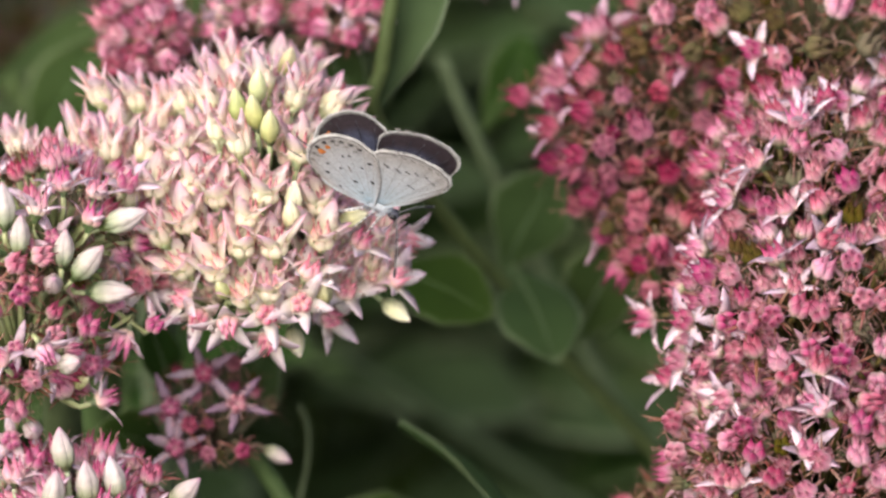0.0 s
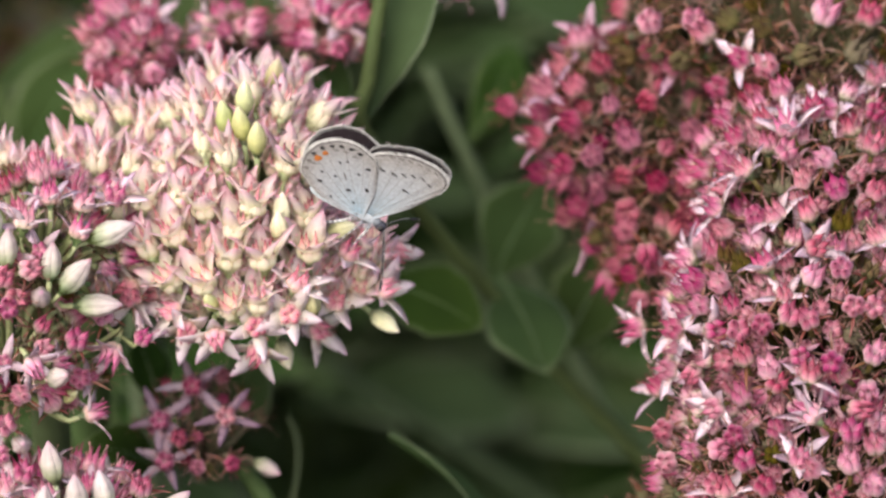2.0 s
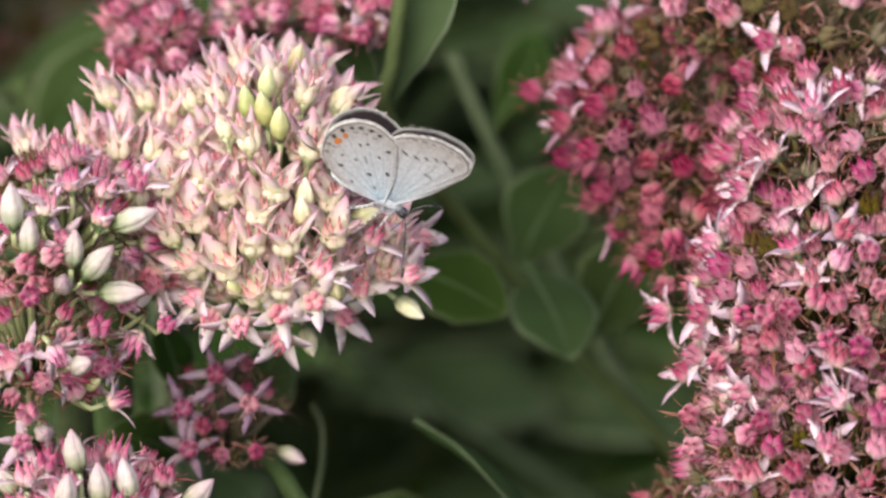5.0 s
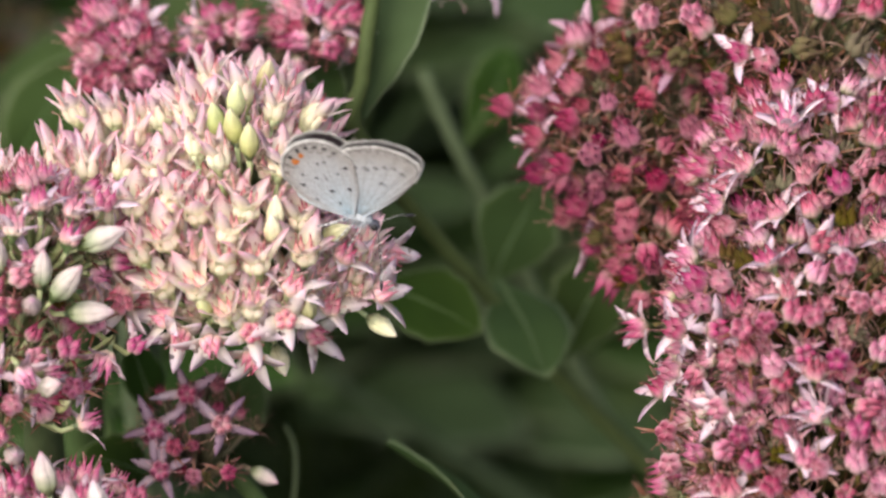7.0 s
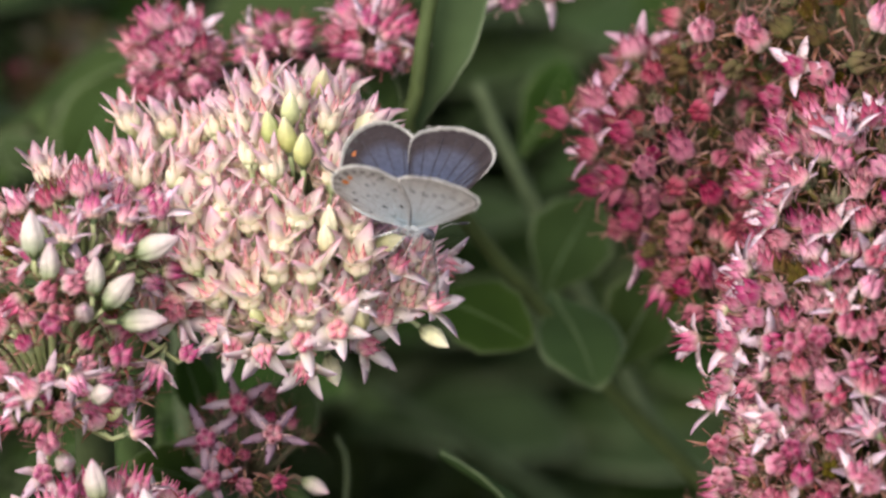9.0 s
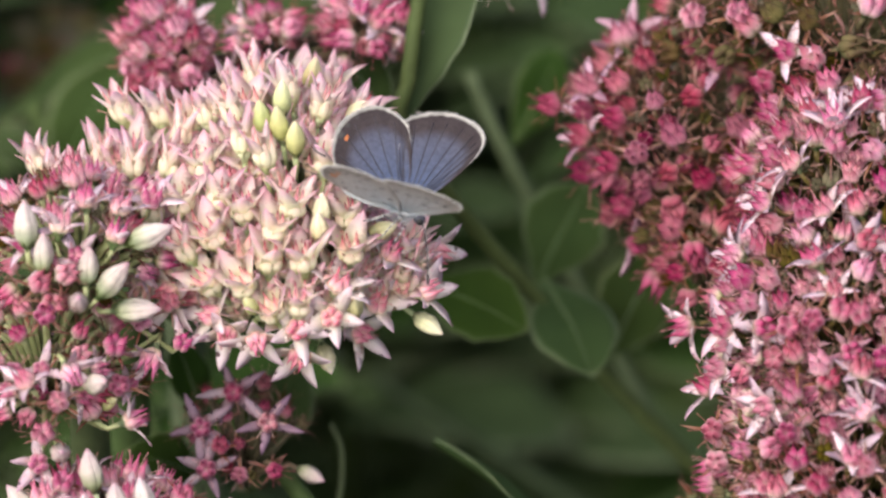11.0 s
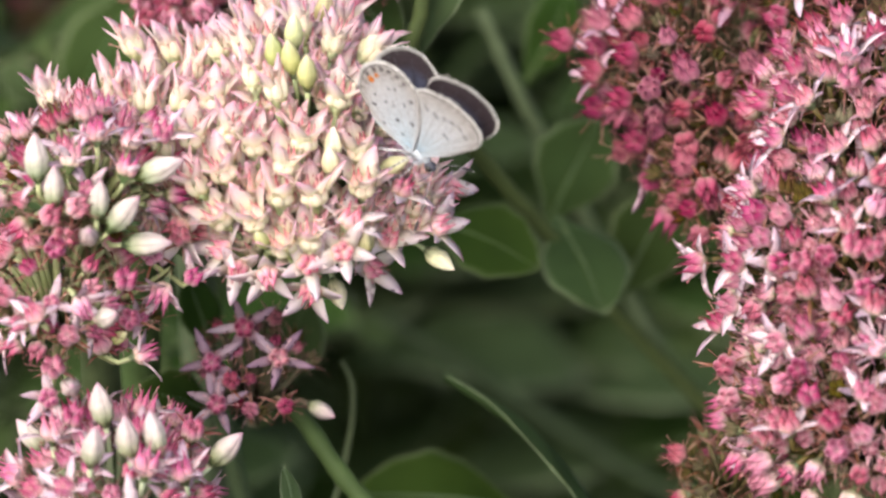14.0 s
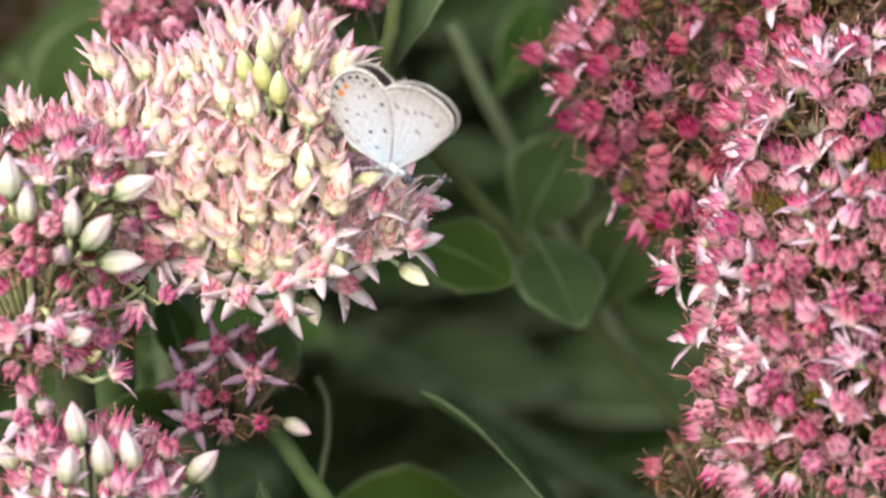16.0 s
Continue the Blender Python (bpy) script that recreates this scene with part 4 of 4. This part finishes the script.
def blot(b, x, z, long_, wide, turn, y, mat, side):
    """A small raised patch of coloured scales."""
    t = radians(turn)
    verts, along = [], []
    for layer in (0, 1):
        for k in range(10):
            a = 2 * math.pi * k / 10
            r = (1.0 if layer == 0 else 0.75) * (1 + 0.12 * math.sin(3 * a + x))
            p, q = long_ * 0.5 * math.cos(a) * r, wide * 0.5 * math.sin(a) * r
            verts.append(((x + p * math.cos(t) - q * math.sin(t)) * GROW * MM, (y + side * (0.0 if layer == 0 else 0.03)) * MM, (z + p * math.sin(t) + q * math.cos(t)) * GROW * MM))
            along.append(0.5)
    faces = [(k, (k + 1) % 10, 10 + (k + 1) % 10, 10 + k) for k in range(10)] + [tuple(range(10, 20))]
    b.add(verts, faces, mat, along)


HIND_SPOTS = [(-6.61, 7.02), (-5.84, 7.73), (-3.06, 8.21), (-3.63, 6.66), (-6.05, 4.5), (-3.54, 3.34), (-1.54, 4.82), (-7.85, 4.15), (-7.31, 2.46), (-4.92, 0.92), (-2.0, 1.7)]
FORE_SPOTS = [(-1.66, 9.27), (-0.07, 9.43), (1.12, 10.0), (2.27, 10.55), (3.55, 10.78), (4.68, 10.21), (2.39, 7.59)]


def wing_marks(wing, hind, side):
    b = Build()

    def y(x, z):
        return side * (0.25 * math.sin(min(1.0, math.hypot(x, z) / 14.5) * 2.8) + 0.12)
    if hind:
        for i, (x, z) in enumerate(HIND_SPOTS):
            big = 0.62 if i in (2, 5, 6, 8) else 0.42
            blot(b, x, z, big * 1.25, big * 0.75, -30 + 25 * (i % 3), y(x, z), 0, side)
        blot(b, -5.0, 5.3, 1.4, 0.22, -50, y(-5, 5.3), 1, side)
        for x, z, s in ((-9.3, 5.85, 1.15), (-8.9, 7.2, 0.85)):
            blot(b, x, z, s, s * 0.85, 65, y(x, z), 2, side)
        for x, z in ((-10.1, 6.2), (-9.6, 7.75)):
            blot(b, x, z, 0.7, 0.65, 0, y(x, z) + side * 0.02, 0, side)
        for x, z in ((-8.7, 8.8), (-7.7, 9.5), (-6.4, 9.9), (-5.1, 9.9), (-10.1, 4.7), (-9.8, 3.4)):
            blot(b, x, z, 0.75, 0.5, 30, y(x, z), 0 if z > 5 else 1, side)
        for k in range(22):
            a = radians(70 + k * 4.7)
            x, z = -5.8 + 5.1 * math.cos(a + 0.35), 5.2 + 5.05 * math.sin(a + 0.35)
            blot(b, x, z, 0.62, 0.1, math.degrees(a + 0.35) + 90, y(x, z), 1, side)
        for x, z in ((-8.0, 8.5), (-6.8, 9.1), (-5.4, 9.1), (-9.4, 4.7)):
            blot(b, x, z, 1.0, 0.22, 20, y(x, z), 1, side)
    else:
        for i, (x, z) in enumerate(FORE_SPOTS):
            blot(b, x, z, 1.25 if i in (0, 1, 6) else 0.9, 0.26, -20 + (10 if i == 6 else 0), y(x, z), 0, side)
        for k in range(7):
            x, z = -2.6 + k * 1.2, 11.5 + 1.3 * math.sin(k * 0.36)
            blot(b, x, z, 1.0, 0.24, 22 - 8 * k, y(x, z), 1, side)
            blot(b, x + 0.1, z + 0.95 - 0.06 * k, 0.9, 0.22, 22 - 8 * k, y(x, z + 0.9), 1, side)
    tagged(part("wing_marking", b.mesh("wing_marking", (SPOT_BLACK, SPOT_GREY, SPOT_ORANGE), grown=False), wing), kind="stuff")


def upper_marks(wing, side):
    b = Build()
    for x, z, s, m in ((-10.3, 5.7, 1.0, 0), (-9.9, 7.2, 0.6, 0), (-9.2, 8.6, 0.5, 0)):
        blot(b, x, z, s, s * 0.9, 40, side * 0.02, m, -side)
    blot(b, -9.55, 5.6, 0.5, 0.8, 0, side * 0.05, 2, -side)
    tagged(part("eye_marking", b.mesh("eye_marking", (SPOT_BLACK, SPOT_GREY, SPOT_ORANGE), grown=False), wing), kind="stuff")


def banded(b, pts, r, bands, dark, pale, sides=5):
    line = bend(pts, max(2, bands // max(1, len(pts) - 1)))
    for i in range(len(line) - 1):
        b.tube([line[i], line[i + 1]], [r * MM, r * MM], sides, dark if i % 2 else pale)


def make_butterfly():
    fly = thing("butterfly", Matrix(), "small grey butterfly with orange tail spots feeding on the pale bloom", "butterfly")
    b = Build()
    b.tube([(x * MM, 0, z * MM) for x, z in ((-2.4, -0.5), (-1.6, -0.5), (-0.4, -0.45), (0.9, -0.5), (1.7, -0.7), (2.1, -0.8))], [0.3 * MM, 0.75 * MM, 0.95 * MM, 0.9 * MM, 0.65 * MM, 0.3 * MM], 12, 0)
    part("thorax", b.mesh("thorax", (FUR,)), fly)
    b = Build()
    b.tube([(x * MM, 0, z * MM) for x, z in ((-1.6, -0.5), (-3.0, -0.6), (-4.6, -0.75), (-6.2, -0.9), (-7.6, -0.95), (-8.2, -0.9))], [0.8 * MM, 0.95 * MM, 0.95 * MM, 0.8 * MM, 0.5 * MM, 0.12 * MM], 12, 0)
    part("abdomen", b.mesh("abdomen", (FUR,)), fly)
    b = Build()
    b.tube([(x * MM, 0, z * MM) for x, z in ((1.7, -0.9), (2.1, -1.0), (2.7, -1.15), (3.1, -1.3), (3.25, -1.4))], [0.4 * MM, 0.66 * MM, 0.7 * MM, 0.45 * MM, 0.1 * MM], 10, 0)
    head = part("head", b.mesh("head", (FUR_DARK,)), fly)
    for s in (-1, 1):
        b = Build()
        c = Vector((2.6, s * 0.5, -1.1))
        b.tube([(c + Vector((0, s * q, 0))) * MM for q in (-0.2, 0.0, 0.15, 0.28, 0.34)], [0.4 * MM, 0.5 * MM, 0.45 * MM, 0.28 * MM, 0.05 * MM], 10, 0)
        part("eye", b.mesh("eye", (EYE_DARK,)), head)
        b = Build()
        # bristles of the collar
        rng = random.Random(5 + s)
        for k in range(40):
            p = Vector((rng.uniform(-1.5, 1.6), s * rng.uniform(0.6, 1.1), rng.uniform(-1.4, -0.2)))
            q = p + Vector((rng.uniform(-0.9, 0.1), s * rng.uniform(0.1, 0.5), rng.uniform(-0.6, 0.2)))
            b.tube([p * MM, q * MM], [0.06 * MM, 0.015 * MM], 4, 0)
        part("fur", b.mesh("fur", (FUR,)), fly)
    for s, pts in ((-1, [(2.9, -0.3, -0.9), (4.1, -1.5, -2.5), (5.3, -2.8, -4.4), (6.0, -3.8, -6.0)]), (1, [(2.9, 0.3, -0.8), (4.2, 1.2, 0.2), (5.0, 1.9, 0.4), (5.6, 2.3, 0.4)])):
        b = Build()
        banded(b, [Vector(p) * MM for p in pts], 0.055, 26, 1, 0)
        a, z = Vector(pts[-2]), Vector(pts[-1])
        d = (z - a).normalized()
        b.tube([(z + d * q) * MM for q in (0, 0.4, 0.9, 1.3, 1.5)], [0.1 * MM, 0.2 * MM, 0.22 * MM, 0.16 * MM, 0.04 * MM], 6, 0)
        b.tube([(z + d * q) * MM for q in (1.42, 1.6)], [0.09 * MM, 0.04 * MM], 5, 1)
        part("antenna", b.mesh("antenna", (SPOT_BLACK, LIMB_WHITE)), fly, "black and white banded antenna")
    for s in (-1, 1):
        for x, fx, fy, fz in ((1.2, 0.4, 2.2, -4.6), (0.2, -1.4, 2.4, -4.4), (-1.0, -4.2, 2.2, -3.0)):
            b = Build()
            knee = Vector(((x + fx) * 0.5 + 0.1, s * 1.9, -1.9))
            banded(b, [Vector((x, s * 0.5, -1.2)) * MM, knee * MM, Vector((fx, s * fy, fz)) * MM], 0.1, 12, 0, 1)
            part("leg", b.mesh("leg", (FUR_DARK, LIMB_WHITE)), fly, "white leg with dark bands")
    b = Build()
    b.tube([Vector(p) * MM for p in bend([(3.1, 0, -1.5), (3.0, -0.2, -2.6), (2.4, -0.5, -4.2)], 4)], [0.07 * MM] * 9, 5, 0)
    part("proboscis", b.mesh("proboscis", (FUR_DARK,)), fly)
    wings = {}
    for s, word in ((-1, "right"), (1, "left")):
        for hind in (False, True):
            w = make_wing("hindwing" if hind else "forewing", HIND if hind else FORE, s, Vector((0.3 if not hind else -0.5, s * 0.45, -0.6)) * MM + Vector((0, s * 0.25 * MM if hind else 0, 0)), fly)
            wing_marks(w, hind, s)
            if hind:
                upper_marks(w, s)
                b = Build()
                b.tube([Vector(p) * MM for p in bend([(-11.2 * GROW, s * 0.1, 2.4 * GROW), (-12.6, s * 0.2, 2.6), (-13.6, s * 0.4, 3.2)], 3)], [0.13 * MM, 0.12 * MM, 0.1 * MM, 0.09 * MM, 0.07 * MM, 0.05 * MM, 0.03 * MM], 4, 0)
                part("tail", b.mesh("tail", (SPOT_BLACK,)), w)
            wings[(s, hind)] = (w, w.location.copy())
    return fly, wings


fly, wings = make_butterfly()


def perch(x, y, w, dip, lean, yaw=0.0):
    """The butterfly's pose on the bloom: dip of its head below the level, lean of its wings out of the slope, yaw about its back."""
    d, m = radians(dip), radians(lean)
    ex = SIDE * math.cos(d) - RISE * math.sin(d)
    e2 = SIDE * math.sin(d) + RISE * math.cos(d)
    ez = e2 * math.cos(m) - AHEAD * math.sin(m)
    ey = ez.cross(ex)
    turn = Matrix((ex, ey, ez)).transposed().to_4x4()
    return Matrix.Translation(spot(x, y, w)) @ turn @ Matrix.Rotation(radians(yaw), 4, "Z")


# seconds, place on the bed x, y, dip, lean, yaw, spread of the right wings, the left forewing, the left hindwing, sweep of the forewings
PERCHED = [
    (0, 671.4, 355.5, 31.1, 47.8, 5, 6.4, 6, 12, 1.1),
    (0.5, 669.1, 358.3, 29.4, 43.6, 0.5, 5.1, 3, 9, -0.2),
    (1, 669.9, 357.9, 31.1, 40.8, 2.8, 4.7, 1, 6, 0.2),
    (1.5, 672, 357.7, 43.4, 37.1, 15.7, 5.2, -2, -1, 8),
    (2, 672.3, 355.8, 36.9, 38.3, 13.6, 4.6, -3, 2, 4),
    (2.5, 671.7, 354.6, 33.9, 35.2, 10.7, 3.1, -2, 2.5, 0.9),
    (3, 671.5, 354.1, 34.4, 34.3, 9.9, 2.8, -1.5, 4, 0.2),
    (3.5, 671.3, 355.3, 37.6, 34.2, 12.8, 2.9, -1.5, 4, 1.4),
    (4, 671.8, 355, 36.4, 36.6, 12.4, 3.5, -2, 3, 1.9),
    (4.2, 670.1, 355.1, 36, 36.5, 12.4, 3.5, -2, 3, 1.5),
    (6.3, 667.6, 360.9, 33, 36.9, 3.7, 4.4, -3, 0, 5.9),
    (6.5, 669.2, 360, 35.9, 35.7, 6.7, 4.7, -3.5, -1, 6.8),
    (7, 664.9, 352.1, 23.8, 40, 0.7, 7.5, -7, -6, 8.1),
    (7.5, 664.6, 350.9, 25.6, 34.8, 4, 7.1, -6.5, -5, 4.9),
    (8, 666.6, 352.9, 35.1, 31.2, 13.7, 9.1, -8.8, -8, 13.2),
    (8.5, 664.2, 349.5, 26.4, 31.7, 11.7, 13.8, 4, 5, 7),
    (9, 666.6, 351, 22.1, 38.8, 2, 22.1, 28, 29, 0.4),
    (11.5, 661.6, 346, 23.9, 34.3, 2.4, 41, 43, 41, 3),
    (12, 657, 349, 23.5, 36, 0, 40, 38, 38, 4),
    (12.5, 651, 352, 22.3, 40, -4.5, 20, 20, 20, 4.3),
    (13, 656, 354, 28, 34, -3, 45, 50, 50, 8),
    (13.5, 660, 357, 33.9, 28.3, -0.6, 54, 61, 57, 9),
    (14, 669.2, 361.3, 34.5, 49, -13.2, 5.4, 6, 11, 0.9),
    (14.5, 667.7, 356.8, 29.8, 46.4, -17.3, 4.6, 2, 6, 0.7),
    (15, 668.7, 359.4, 32.5, 44.9, -14, 3.5, 1, 4, 0.2),
    (15.5, 671.9, 362.8, 33.4, 42.5, -13, 3.1, -0.5, 2.5, 1.1),
    (16, 673.8, 358.4, 21.4, 35.4, -25.9, 3.8, -3, -0.5, 1.5),
]
NEAR = 20.5


def motions():
    walk(fly, [(t, perch(x, y, NEAR, dip, lean, yaw)) for t, x, y, dip, lean, yaw, r, lf, lh, s in PERCHED])
    for (side, hind), (wing, hub) in wings.items():
        rows = []
        for t, x, y, dip, lean, yaw, r, lf, lh, s in PERCHED:
            spread = r if side < 0 else (-lh if hind else -lf)
            back = 0 if hind else -s
            rows.append((t, Matrix.Translation(hub) @ pose(0, 0, 0, spread) @ pose(0, 0, 0, 0, back, 0)))
        walk(wing, rows)


motions()
